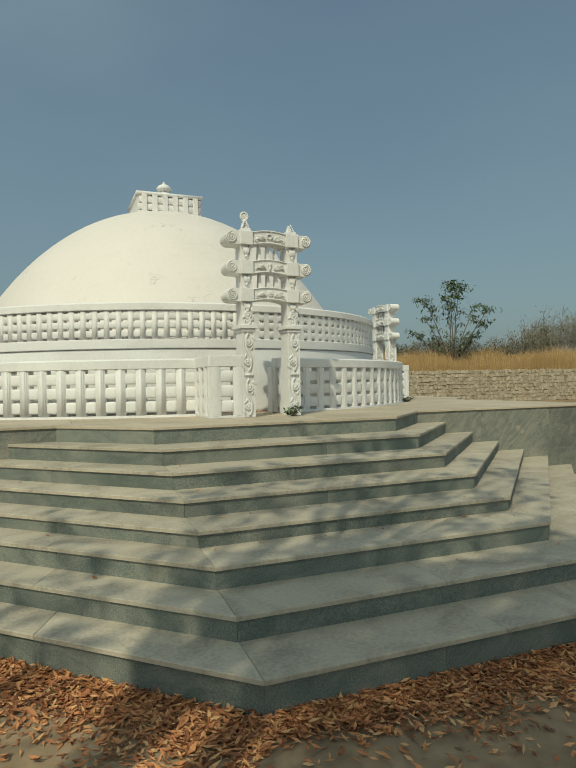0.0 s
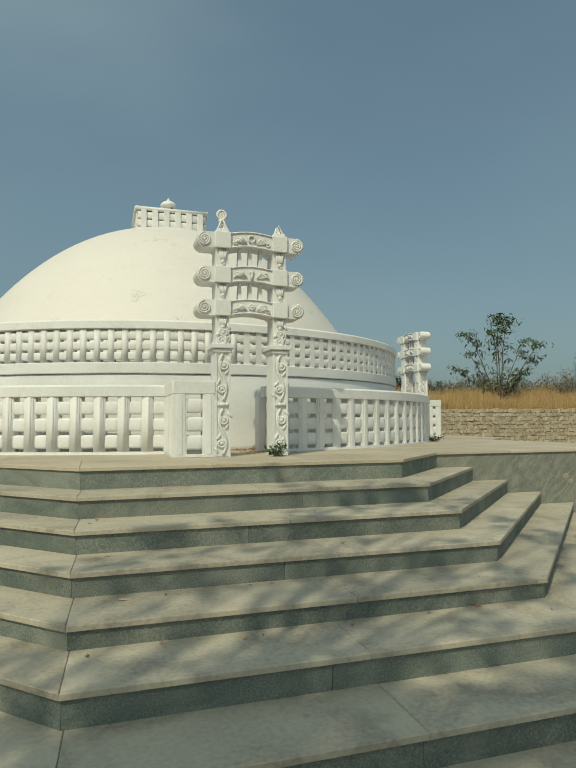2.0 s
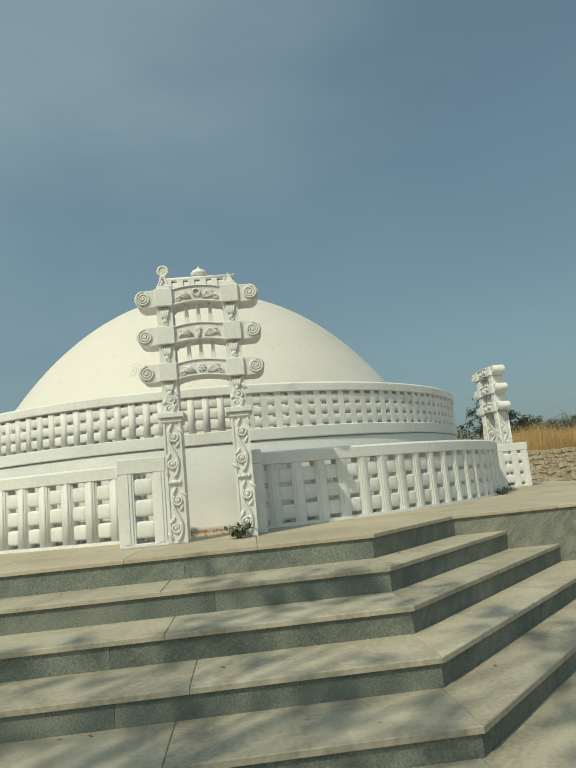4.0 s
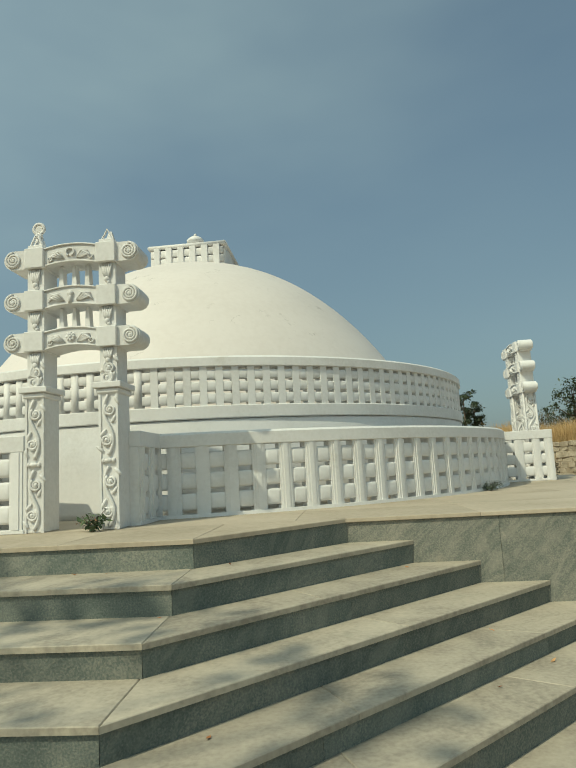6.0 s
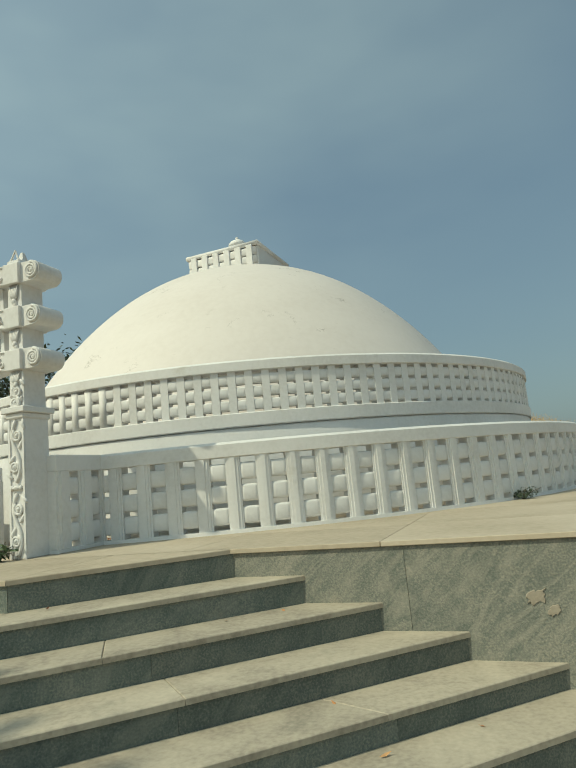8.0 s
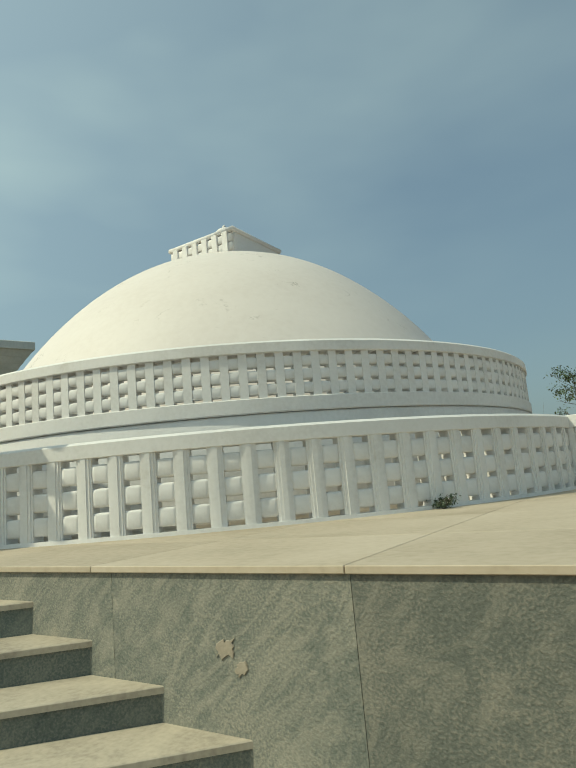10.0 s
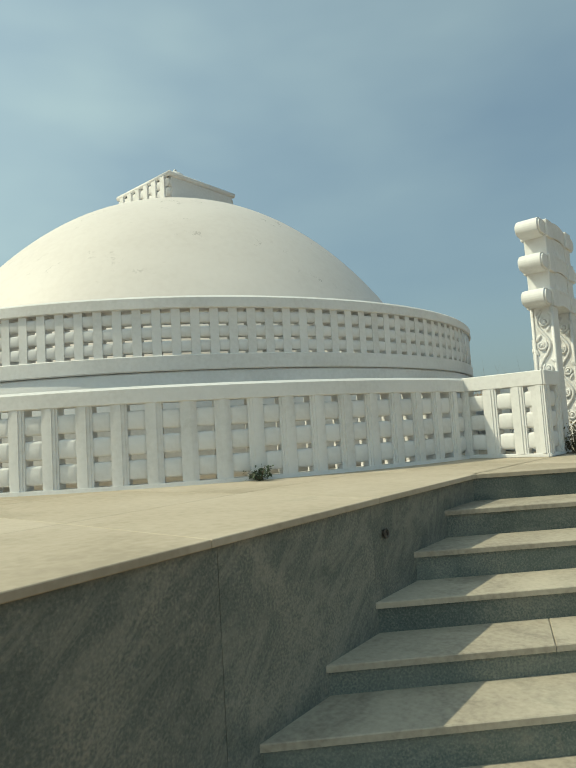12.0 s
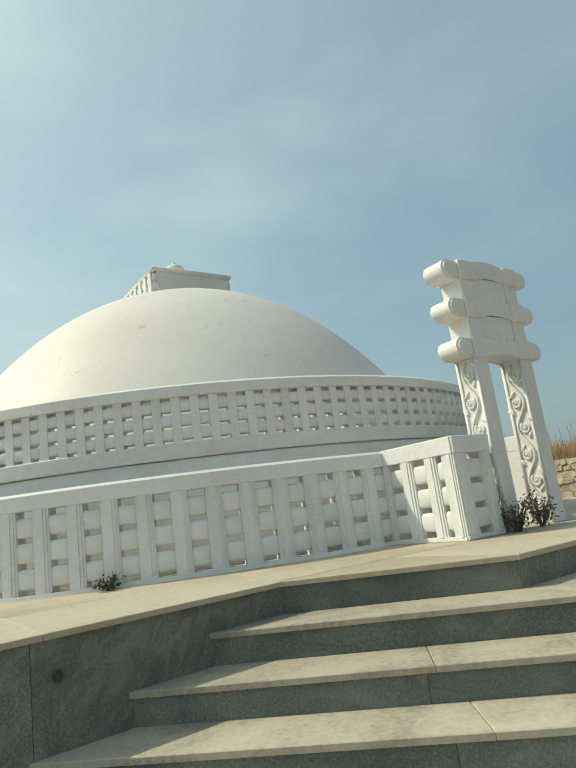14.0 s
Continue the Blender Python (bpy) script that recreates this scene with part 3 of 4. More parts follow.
def fan(bm, z0, z1, w):
    """Leaves fanning upward over a small bud."""
    for i in range(5):
        a = (i - 2) * 0.22
        add_tube(bm, [(0.0 + 0.1 * (i - 2) * w, -0.004, z0 + 0.04), (0.55 * (i - 2) * w * 0.5, -0.012, (z0 + z1) / 2), ((i - 2) * w * 0.42, -0.006, z1 - 0.006)], [0.006, 0.012, 0.007], 6)
    add_blob(bm, (0, -0.008, z0 + 0.035), (0.024, 0.018, 0.024))
    add_blob(bm, (0.012, -0.008, z0 + 0.012), (0.018, 0.012, 0.016))


def beam_panel(bm, x0, x1, zc, h, kind):
    """The relief on the middle of a curved beam."""
    cx = (x0 + x1) / 2
    L = x1 - x0
    up = lambda x: 0.026 * (1 - ((x - cx) / (L / 2)) ** 2)
    for s in (-1, 1):
        add_tube(bm, [(x0 + L * t, -0.006, zc + s * h * 0.43 + up(x0 + L * t)) for t in [i / 10 for i in range(11)]], 0.008, 5)
    if kind == 0:
        for i in range(8):
            a = 2 * math.pi * i / 8
            add_blob(bm, (cx + 0.024 * math.cos(a), -0.008, zc + 0.02 + 0.024 * math.sin(a)), (0.016, 0.010, 0.011), -a)
        add_blob(bm, (cx, -0.012, zc + 0.02), (0.014, 0.012, 0.014))
        leaves, reach = 5, 0.17
    elif kind == 1:
        add_blob(bm, (cx, -0.008, zc + 0.035), (0.026, 0.014, 0.026))
        add_tube(bm, [(cx, -0.006, zc - 0.04), (cx, -0.008, zc + 0.03)], [0.018, 0.012], 6)
        leaves, reach = 4, 0.18
    else:
        for s in (-1, 1):
            add_tube(bm, [(cx + s * (0.008 + 0.024 * math.sin(t)), -0.010, zc + 0.03 - 0.03 * math.cos(t)) for t in [i * 0.45 for i in range(9)]], 0.009, 6)
        leaves, reach = 4, 0.16
    for s in (-1, 1):
        for i in range(leaves):
            t = i / max(1, leaves - 1)
            add_tube(bm, [(cx + s * (0.05 + 0.03 * t), -0.006, zc - 0.02), (cx + s * (0.09 + 0.06 * t), -0.012, zc + 0.035 - 0.03 * t), (cx + s * (reach - 0.02 * (1 - t)), -0.006, zc + 0.03 - 0.055 * t)], [0.007, 0.011, 0.006], 6)
        if kind != 1:
            for q in range(1):
                add_tube(bm, [(cx + s * 0.165 + 0.018 * math.sin(a), -0.009, zc - 0.018 + 0.018 * math.cos(a)) for a in [j * 0.7 for j in range(9)]], 0.007, 5)


COLS = (0.0, 0.578)
FRONT_TIERS = ((2.562, 2.718), (2.885, 3.047), (3.228, 3.39))


def build_gateway(name, at, label, tops, side_vines, DEPTH=0.24, TIERS=FRONT_TIERS):
    ob = thing(name, label, "gateway", "gateways", at=at)
    for n, cx in enumerate(COLS):
        bm = box(cx - 0.075, cx + 0.075, 0.0, DEPTH, 1.2, TIERS[2][1] - 0.05 if side_vines else 2.245, bevel=0.006)
        for s in (-1, 1):
            add_box(bm, cx + s * 0.066 - 0.009, cx + s * 0.066 + 0.009, -0.010, 0, 1.2, 2.245)
        part("column", bm, PLASTER, ob)
        bm = bmesh.new() if side_vines else box(cx - 0.112, cx + 0.112, -0.040, DEPTH + 0.03, 2.243, 2.288, bevel=0.005)
        if not side_vines:
            add_box(bm, cx - 0.09, cx + 0.09, -0.02, DEPTH + 0.015, 2.20, 2.243, bevel=0.01)
            part("capital", bm, PLASTER, ob)
        else:
            bm.free()
        if not side_vines:
            part("upper_column", box(cx - 0.067, cx + 0.067, 0.012, DEPTH - 0.016, 2.245, TIERS[2][1] - 0.05, bevel=0.0), PLASTER, ob)
        bm = bmesh.new()
        vine(bm, 1.22, 1.66, 0.036, 3 + n)
        vine(bm, 1.74, 2.19, 0.036, 7 + n)
        add_blob(bm, (0, -0.008, 1.70), (0.045, 0.02, 0.018))
        for s in (-1, 1):
            add_blob(bm, (s * 0.04, -0.01, 1.70), (0.016, 0.016, 0.02))
        part("vine_carving", bm, CARVED, ob, "carved climbing vine in relief", m=Matrix.Translation((cx, 0, 0)), smooth=True)
        bm = bmesh.new()
        vine(bm, 2.29, 2.44, 0.02, 13 + n)
        fan(bm, 2.42, 2.56, 0.045)
        part("leaf_carving", bm, CARVED, ob, "carved leaf fan in relief", m=Matrix.Translation((cx, 0.012, 0)), smooth=True)
        for za, zb in ((2.73, 2.885), (3.06, 3.228)):
            bm = bmesh.new()
            fan(bm, za, zb, 0.045)
            part("leaf_carving", bm, CARVED, ob, "carved leaf fan in relief", m=Matrix.Translation((cx, 0.012, 0)), smooth=True)
        if side_vines:
            bm = bmesh.new()
            vine(bm, 1.22, 2.5, 0.050, 21 + n)
            for e in (-1, 1):
                add_box(bm, e * (DEPTH / 2 - 0.014) - 0.012, e * (DEPTH / 2 - 0.014) + 0.012, -0.012, 0, 1.2, TIERS[0][0])
            part("side_vine_carving", bm, CARVED, ob, "carved climbing vine in relief", m=Matrix.Translation((cx + 0.075, DEPTH / 2, 0)) @ Matrix.Rotation(radians(90), 4, "Z"), smooth=True)
        for z0, z1 in TIERS:
            part("block", box(cx - 0.078, cx + 0.078, -0.028, DEPTH + 0.02, z0, z1, bevel=0.005), PLASTER, ob)
    x0, x1 = COLS[0] + 0.078, COLS[1] - 0.078
    cx = (x0 + x1) / 2
    for n, (z0, z1) in enumerate(TIERS):
        zc, h = (z0 + z1) / 2, (z1 - z0)
        bm = bmesh.new()
        N = 14
        rows = []
        for i in range(N + 1):
            x = x0 - 0.01 + (x1 - x0 + 0.02) * i / N
            up = 0.03 * max(0, 1 - ((x - cx) / ((x1 - x0) / 2)) ** 2) + 0.002
            rows.append([bm.verts.new(v) for v in ((x, 0, zc - h * 0.46 + up), (x, DEPTH, zc - h * 0.46 + up), (x, DEPTH, zc + h * 0.46 + up), (x, 0, zc + h * 0.46 + up))])
        for a, b in zip(rows, rows[1:]):
            for k in range(4):
                bm.faces.new((a[k], a[(k + 1) % 4], b[(k + 1) % 4], b[k]))
        bm.faces.new(rows[0][::-1]); bm.faces.new(rows[-1])
        bmesh.ops.recalc_face_normals(bm, faces=bm.faces)
        part("beam", bm, PLASTER, ob)
        bm = bmesh.new()
        beam_panel(bm, x0, x1, zc, h, n)
        part("beam_carving", bm, CARVED, ob, "carved flower and leaf relief", smooth=True)
        for s, ex_ in ((-1, COLS[0]), (1, COLS[1])):
            r = 0.077
            xe = ex_ + s * (0.078 + 0.10)
            # rounded projecting end
            poly = [(ex_ + s * 0.07, -r)] + [(xe + s * r * math.cos(a), r * math.sin(a)) for a in [-math.pi / 2 + math.pi * k / 12 for k in range(13)]] + [(ex_ + s * 0.07, r)]
            bm = bmesh.new()
            f = [bm.verts.new((px, 0.0, zc + pz)) for px, pz in poly]
            g = [bm.verts.new((px, DEPTH, zc + pz)) for px, pz in poly]
            bm.faces.new(f); bm.faces.new(g[::-1])
            for k in range(len(poly)):
                bm.faces.new((f[k], f[(k + 1) % len(poly)], g[(k + 1) % len(poly)], g[k]))
            bmesh.ops.recalc_face_normals(bm, faces=bm.faces)
            if side_vines:
                # thickly plastered, its rims worn round
                rims = [e for e in bm.edges if abs(e.verts[0].co.y - e.verts[1].co.y) < 1e-4 and e.verts[0].co.y > 0.01]
                bmesh.ops.bevel(bm, geom=rims, offset=0.016, segments=3, affect="EDGES")
            end = part("beam_end", bm, PLASTER, ob, smooth=False)
            bm = bmesh.new()
            spiral(bm, xe, -0.004, zc, 0.064, s)
            part("scroll", bm, CARVED, end, "carved spiral in relief", smooth=True)
        if n < 2:
            za, zb = z1 + 0.0, TIERS[n + 1][0]
            for i in range(3):
                x = x0 + (x1 - x0) * (i + 1) / 4
                bm = box(x - 0.022, x + 0.022, 0.06, 0.13, za, zb + 0.02)
                for v in bm.verts:
                    if v.co.z > zb:
                        v.co.x = x + (v.co.x - x) * 0.5
                part("baluster", bm, PLASTER, ob)
            part("baluster_back", box(x0, x1, DEPTH - 0.05, DEPTH - 0.012, za - 0.01, zb + 0.03), PLASTER, ob) if side_vines else None
            for i in range(5 if side_vines else 0):
                # half-round spindles standing out of the closed back
                bm = bmesh.new()
                x = x0 + (x1 - x0) * (i + 0.5) / 5
                add_tube(bm, [(x, DEPTH - 0.026, za - 0.012), (x, DEPTH - 0.024, za + 0.03), (x, DEPTH - 0.030, za + 0.08), (x, DEPTH - 0.036, zb + 0.01)], [0.030, 0.027, 0.022, 0.016], 10)
                part("spindle", bm, PLASTER, ob, smooth=True)
    if tops:
        for n, cx in enumerate(COLS):
            part("cap", box(cx - 0.062, cx + 0.062, 0.0, DEPTH - 0.04, 3.385, 3.425, bevel=0.006), PLASTER, ob)
        bm = bmesh.new()
        cx = COLS[1]
        add_tube(bm, [(cx, 0.10, 3.42), (cx, 0.10, 3.515)], [0.052, 0.014], 4)
        add_tube(bm, [(cx - 0.04, 0.02, 3.425), (cx, 0.03, 3.51), (cx + 0.04, 0.02, 3.425)], 0.009, 6)
        part("peak", bm, CARVED, ob, "small triangular crest")
        bm = bmesh.new()
        cx = COLS[0]
        add_tube(bm, [(cx, 0.08, 3.42), (cx, 0.08, 3.52)], [0.056, 0.026], 4)
        for s in (-1, 1):
            add_tube(bm, [(cx + s * 0.045, 0.02, 3.425), (cx + s * 0.012, 0.03, 3.51)], 0.010, 6)
        add_blob(bm, (cx, 0.06, 3.52), (0.034, 0.03, 0.02))
        part("pedestal", bm, CARVED, ob, "splayed pedestal crest")
        bm = bmesh.new()
        add_tube(bm, [(cx + 0.043 * math.sin(a), 0.06, 3.578 + 0.043 * math.cos(a)) for a in [2 * math.pi * i / 24 for i in range(25)]], 0.013, 8)
        part("ring", bm, CARVED, ob, "round wheel ring", smooth=True)
        part("ring_disc", box(cx - 0.028, cx + 0.028, 0.055, 0.065, 3.55, 3.606), CARVED, ob)
    return ob


build_gateway("gateway", SITE @ Matrix.Translation((0.012, -5.245, 0)), "white carved gateway with scroll-ended triple beams and a wheel crest", True, False)
build_gateway("gateway", SITE @ Matrix.Rotation(radians(-90), 4, "Z") @ Matrix.Translation((0, -5.265, 0)), "white carved gateway rising behind the curved railing", False, False)
# this gateway shows its carved face to the dome
SIDE_DEPTH, SIDE_TIERS = 0.20, ((2.525, 2.685), (2.85, 3.01), (3.172, 3.332))
build_gateway("gateway", SITE @ Matrix.Translation((5.275 - SIDE_DEPTH, 0.575, 0)) @ Matrix.Rotation(radians(-90), 4, "Z"), "white carved gateway with rounded beam ends and plain outer face", False, True, SIDE_DEPTH, SIDE_TIERS)

# ---- drain outlet in the platform wall ----
def build_drain():
    ob = thing("drain_pipe", "short dark drain pipe set in the stone wall", "pipe", at=SITE @ Matrix.Translation((HALF + 0.062, -3.27, 1.027)))
    bm = bmesh.new()
    add_tube(bm, [(0.018 * math.cos(a) * 0 + 0.012, 0.019 * math.sin(a), 0.019 * math.cos(a)) for a in [2 * math.pi * i / 20 for i in range(21)]], 0.005, 6)
    part("rim", bm, METAL, ob, smooth=True)
    bm = bmesh.new()
    bmesh.ops.create_cone(bm, cap_ends=True, segments=16, radius1=0.016, radius2=0.016, depth=0.012, matrix=Matrix.Rotation(radians(90), 4, "Y"))
    part("bore", bm, METAL, ob)


build_drain()


def build_scar(at, size, seed):
    """A flake of pale stone left where the wall's skin broke away."""
    rnd = random.Random(seed)
    bm = bmesh.new()
    n = 18
    ring = [(size * rnd.uniform(0.35, 1.0) * math.cos(2 * math.pi * i / n), size * rnd.uniform(0.35, 0.9) * math.sin(2 * math.pi * i / n)) for i in range(n)]
    lo = [bm.verts.new((x + 0.4 * z, 0.0, z)) for x, z in ring]
    hi = [bm.verts.new((0.93 * (x + 0.4 * z), -0.004, 0.93 * z)) for x, z in ring]
    bm.faces.new(hi)
    for i in range(n):
        bm.faces.new((lo[i], lo[(i + 1) % n], hi[(i + 1) % n], hi[i]))
    bmesh.ops.recalc_face_normals(bm, faces=bm.faces)
    ob = new("stone_scar", mesh_of(bm, "stone_scar", SCAR))
    ob.matrix_world = SITE @ Matrix.Translation(at)
    tagged(ob, "pale tan scar of broken stone on the grey platform wall", "scar", "wall scars")


build_scar((3.96, -HALF - 0.034, 0.90), 0.062, 4)
build_scar((4.03, -HALF - 0.035, 0.835), 0.045, 9)


# ---- plants ----
def cloud_mesh(name, quads, material):
    """Many loose leaves as one mesh: each is a list of corners."""
    vs, fs = [], []
    for q in quads:
        n = len(vs)
        vs.extend(q)
        fs.append(list(range(n, n + len(q))))
    me = bpy.data.meshes.new(name)
    me.from_pydata([tuple(v) for v in vs], [], fs)
    me.materials.append(material)
    return me


def leaf(rnd, at, size, droop=0.3, wide=0.4):
    """A pointed leaf from a random direction."""
    a, t = rnd.uniform(0, 6.283), rnd.uniform(-0.9, 0.7) - droop
    way = Vector((math.cos(a) * math.cos(t), math.sin(a) * math.cos(t), math.sin(t)))
    side = way.cross(Vector((rnd.uniform(-0.6, 0.6), rnd.uniform(-0.6, 0.6), 1))).normalized()
    s = size * rnd.uniform(0.6, 1.2)
    at = Vector(at)
    return [at, at + way * s * 0.45 + side * s * wide * 0.5, at + way * s, at + way * s * 0.45 - side * s * wide * 0.5]


def build_tree(at, height, spread, label, leaves, leaf_size, seed, material=LEAF, trunk=0.09, clumps=40, base=0.35, name="tree", limbs=9, wide=0.45, flat=0.75):
    """A forked trunk with limbs and twigs, and a crown of leaves in loose clumps at the twigs' ends."""
    rnd = random.Random(seed)
    ob = thing(name, label, "tree" if name == "tree" else "bush", "", at=SITE @ Matrix.Translation(at))
    top = Vector((rnd.uniform(-0.1, 0.1) * spread, rnd.uniform(-0.1, 0.1) * spread, height * 0.82))
    mid = [Vector((0, 0, -0.2))] + [top * t + Vector((rnd.uniform(-1, 1), rnd.uniform(-1, 1), 0)) * spread * 0.05 for t in (0.2, 0.4, 0.6, 0.8)] + [top]
    part("trunk", add_tube(bmesh.new(), mid, [trunk * (1 - 0.15 * i) for i in range(6)], 8), BARK, ob, smooth=True)
    tips = [top]
    for i in range(limbs):
        t = base + (0.95 - base) * (i + rnd.random() * 0.6) / limbs
        a = i * 2.4 + rnd.uniform(-0.4, 0.4)
        p = mid[0].lerp(top, t)
        k = min(4, int(t * 5))
        p = mid[k].lerp(mid[k + 1], t * 5 - k)
        reach = spread * (1.05 - 0.5 * abs(t - 0.55)) * rnd.uniform(0.6, 1.0)
        e = p + Vector((math.cos(a) * reach, math.sin(a) * reach, height * rnd.uniform(0.10, 0.26)))
        m = p.lerp(e, 0.5) + Vector((0, 0, -0.03 * height))
        bm = bmesh.new()
        r = trunk * (0.55 - 0.3 * t)
        add_tube(bm, [p, m, e], [r, r * 0.65, r * 0.25], 5)
        for q in range(4):
            s = m.lerp(e, rnd.uniform(-0.3, 0.9))
            w = s + Vector((rnd.uniform(-1, 1), rnd.uniform(-1, 1), rnd.uniform(0.1, 0.9))) * spread * 0.32
            add_tube(bm, [s, s.lerp(w, 0.5) + Vector((0, 0, 0.03)), w], [r * 0.35, r * 0.25, r * 0.12], 4)
            tips.append(w)
        tips.append(e)
        part("limb", bm, BARK, ob, smooth=True)
    if leaves:
        quads = []
        centres = [rnd.choice(tips) + Vector((rnd.gauss(0, 1), rnd.gauss(0, 1), rnd.gauss(0, 0.7))) * spread * 0.13 for _ in range(clumps)]
        for c in centres:
            size = spread * rnd.uniform(0.07, 0.16)
            for _ in range(leaves // clumps):
                quads.append(leaf(rnd, c + Vector((rnd.gauss(0, size), rnd.gauss(0, size), rnd.gauss(0, size * flat))), leaf_size, wide=wide))
        put("crown", cloud_mesh("crown", quads, material), ob, kind="stuff")
    return ob


def build_shrub(at, r, h, n, size, label, seed, material=LEAF, stems=6):
    """A low leafy plant on short stems."""
    rnd = random.Random(seed)
    ob = thing("plant", label, "plant", at=SITE @ Matrix.Translation(at))
    bm = bmesh.new()
    ends = []
    for i in range(stems):
        a, q = i * 2.4, r * rnd.uniform(0.3, 0.9)
        e = Vector((q * math.cos(a), q * math.sin(a), h * rnd.uniform(0.45, 0.95)))
        add_tube(bm, [(0.1 * e.x, 0.1 * e.y, 0), (0.5 * e.x, 0.5 * e.y, e.z * 0.6), e], [0.005, 0.004, 0.002], 4)
        ends.append(e)
    part("stems", bm, BARK, ob, kind="stuff")
    quads = []
    for _ in range(n):
        e = rnd.choice(ends) * rnd.uniform(0.35, 1.05)
        quads.append(leaf(rnd, e + Vector((rnd.gauss(0, r * 0.18), rnd.gauss(0, r * 0.18), rnd.gauss(0, h * 0.1))), size, wide=0.5))
    for q in quads:
        for v in q:
            v.z = max(v.z, 0.004)
    put("leaves", cloud_mesh("leaves", quads, material), ob, kind="stuff")


build_shrub((0.50, -5.36, TOP), 0.10, 0.15, 90, 0.06, "small leafy green weed at the foot of the gateway column", 2)
build_shrub((3.90, -2.58, TOP), 0.15, 0.12, 260, 0.032, "low dark green weed growing at the railing's foot", 3, DARKLEAF)
build_shrub((5.36, -0.10, TOP), 0.17, 0.26, 420, 0.032, "scraggly half-dry weed beside the gateway", 4, SCRUBLEAF, 14)
build_shrub((5.33, 0.24, TOP), 0.16, 0.27, 320, 0.034, "pale dusty weed climbing at the gateway's foot", 5, SCRUBLEAF, 12)


# ---- leaf litter ----
def litter(name, label, spots, size, seed, thick=0.03):
    """Curled dry leaves lying over each other."""
    rnd = random.Random(seed)
    vs, fs = [], []
    for x, y, z in spots:
        s, a = size * rnd.uniform(0.5, 1.35), rnd.uniform(0, 6.283)
        w = Vector((math.cos(a), math.sin(a), rnd.uniform(-0.3, 0.35)))
        u = Vector((-math.sin(a), math.cos(a), rnd.uniform(-0.5, 0.5)))
        c = Vector((x, y, z + rnd.uniform(0.004, thick)))
        curl = rnd.uniform(-0.1, 0.25) * s
        n = len(vs)
        wd = rnd.uniform(0.11, 0.20)
        vs += [c - w * s * 0.5 + Vector((0, 0, curl)), c + u * s * wd + Vector((0, 0, curl * 0.6)), c + w * s * 0.5 + Vector((0, 0, curl)), c - u * s * wd + Vector((0, 0, curl * 0.6)), c]
        fs += [(n, n + 3, n + 4), (n + 3, n + 2, n + 4), (n + 2, n + 1, n + 4), (n + 1, n, n + 4)]
    me = bpy.data.meshes.new(name)
    me.from_pydata([tuple(v) for v in vs], [], fs)
    me.materials.append(DRYLEAF)
    ob = new(name, me)
    ob.matrix_world = SITE
    return tagged(ob, label, "leaves", kind="stuff")


def litter_spots():
    rnd = random.Random(12)
    out = []
    base = outline(7)
    left, front = (base[0], base[1]), (base[1], base[2])
    nl, nf = Vector((-0.707, -0.707)), Vector((0, -1))
    for _ in range(9500):
        t = rnd.uniform(0.35, 1.02)
        p = lerp2(*left, t)
        wide = 0.62 * (0.8 + 0.5 * noise.noise(Vector((t * 9, 3, 0))))
        d = abs(rnd.gauss(0, 1)) * wide * 0.5
        if d < 1.1:
            out.append((p[0] + nl.x * d, p[1] + nl.y * d, -0.035 + 0.035 * max(0, 1 - d / 0.35) * rnd.random()))
    for _ in range(7500):
        t = rnd.random()
        p = lerp2(*front, t)
        d = abs(rnd.gauss(0, 1)) * (0.10 + 0.34 * t) * (0.8 + 0.5 * noise.noise(Vector((t * 7, 9, 0))))
        out.append((p[0], p[1] - d, -0.035 + 0.035 * max(0, 1 - d / 0.3) * rnd.random()))
    for _ in range(2200):
        out.append((rnd.uniform(-4, 3), -9.2 - abs(rnd.gauss(0, 0.7)), -0.03))
    return [p for p in out if not inside_steps(p)]


def inside_steps(p):
    b = outline(7)
    return p[1] > b[1][1] - 0.01 and abs(p[0] - CX) < 1.345 + (p[1] - b[1][1]) + 0.02


litter("leaf_litter", "drift of dry red-brown fallen leaves at the foot of the steps", litter_spots(), 0.056, 5, 0.022)


def step_leaves():
    rnd = random.Random(8)
    out = []
    for _ in range(46):
        k = rnd.randint(1, 6)
        z = LEVELS[k]
        if rnd.random() < 0.6:
            x, y = CX + rnd.uniform(-1.3, 1.3), -HALF - 0.865 - GOING * (k - 1) - 0.02 - abs(rnd.gauss(0, 0.12))
            if y < -HALF - 0.865 - GOING * k + 0.05:
                continue
        else:
            s = rnd.choice((-1, 1))
            t = rnd.random()
            a, b = (outline(k - 1)[2], outline(k - 1)[3]) if s > 0 else (outline(k - 1)[1], outline(k - 1)[0])
            p = lerp2(a, b, t)
            x, y = p[0] + s * 0.06, p[1] - 0.06
        out.append((x, y, z))
    return out


def foot_debris():
    rnd = random.Random(18)
    return [(rnd.uniform(-0.05, 0.62), -4.10 - abs(rnd.gauss(0, 0.09)), TOP) for _ in range(170)] + [(rnd.uniform(0.0, 0.5), rnd.uniform(-4.9, -4.3), TOP) for _ in range(24)]


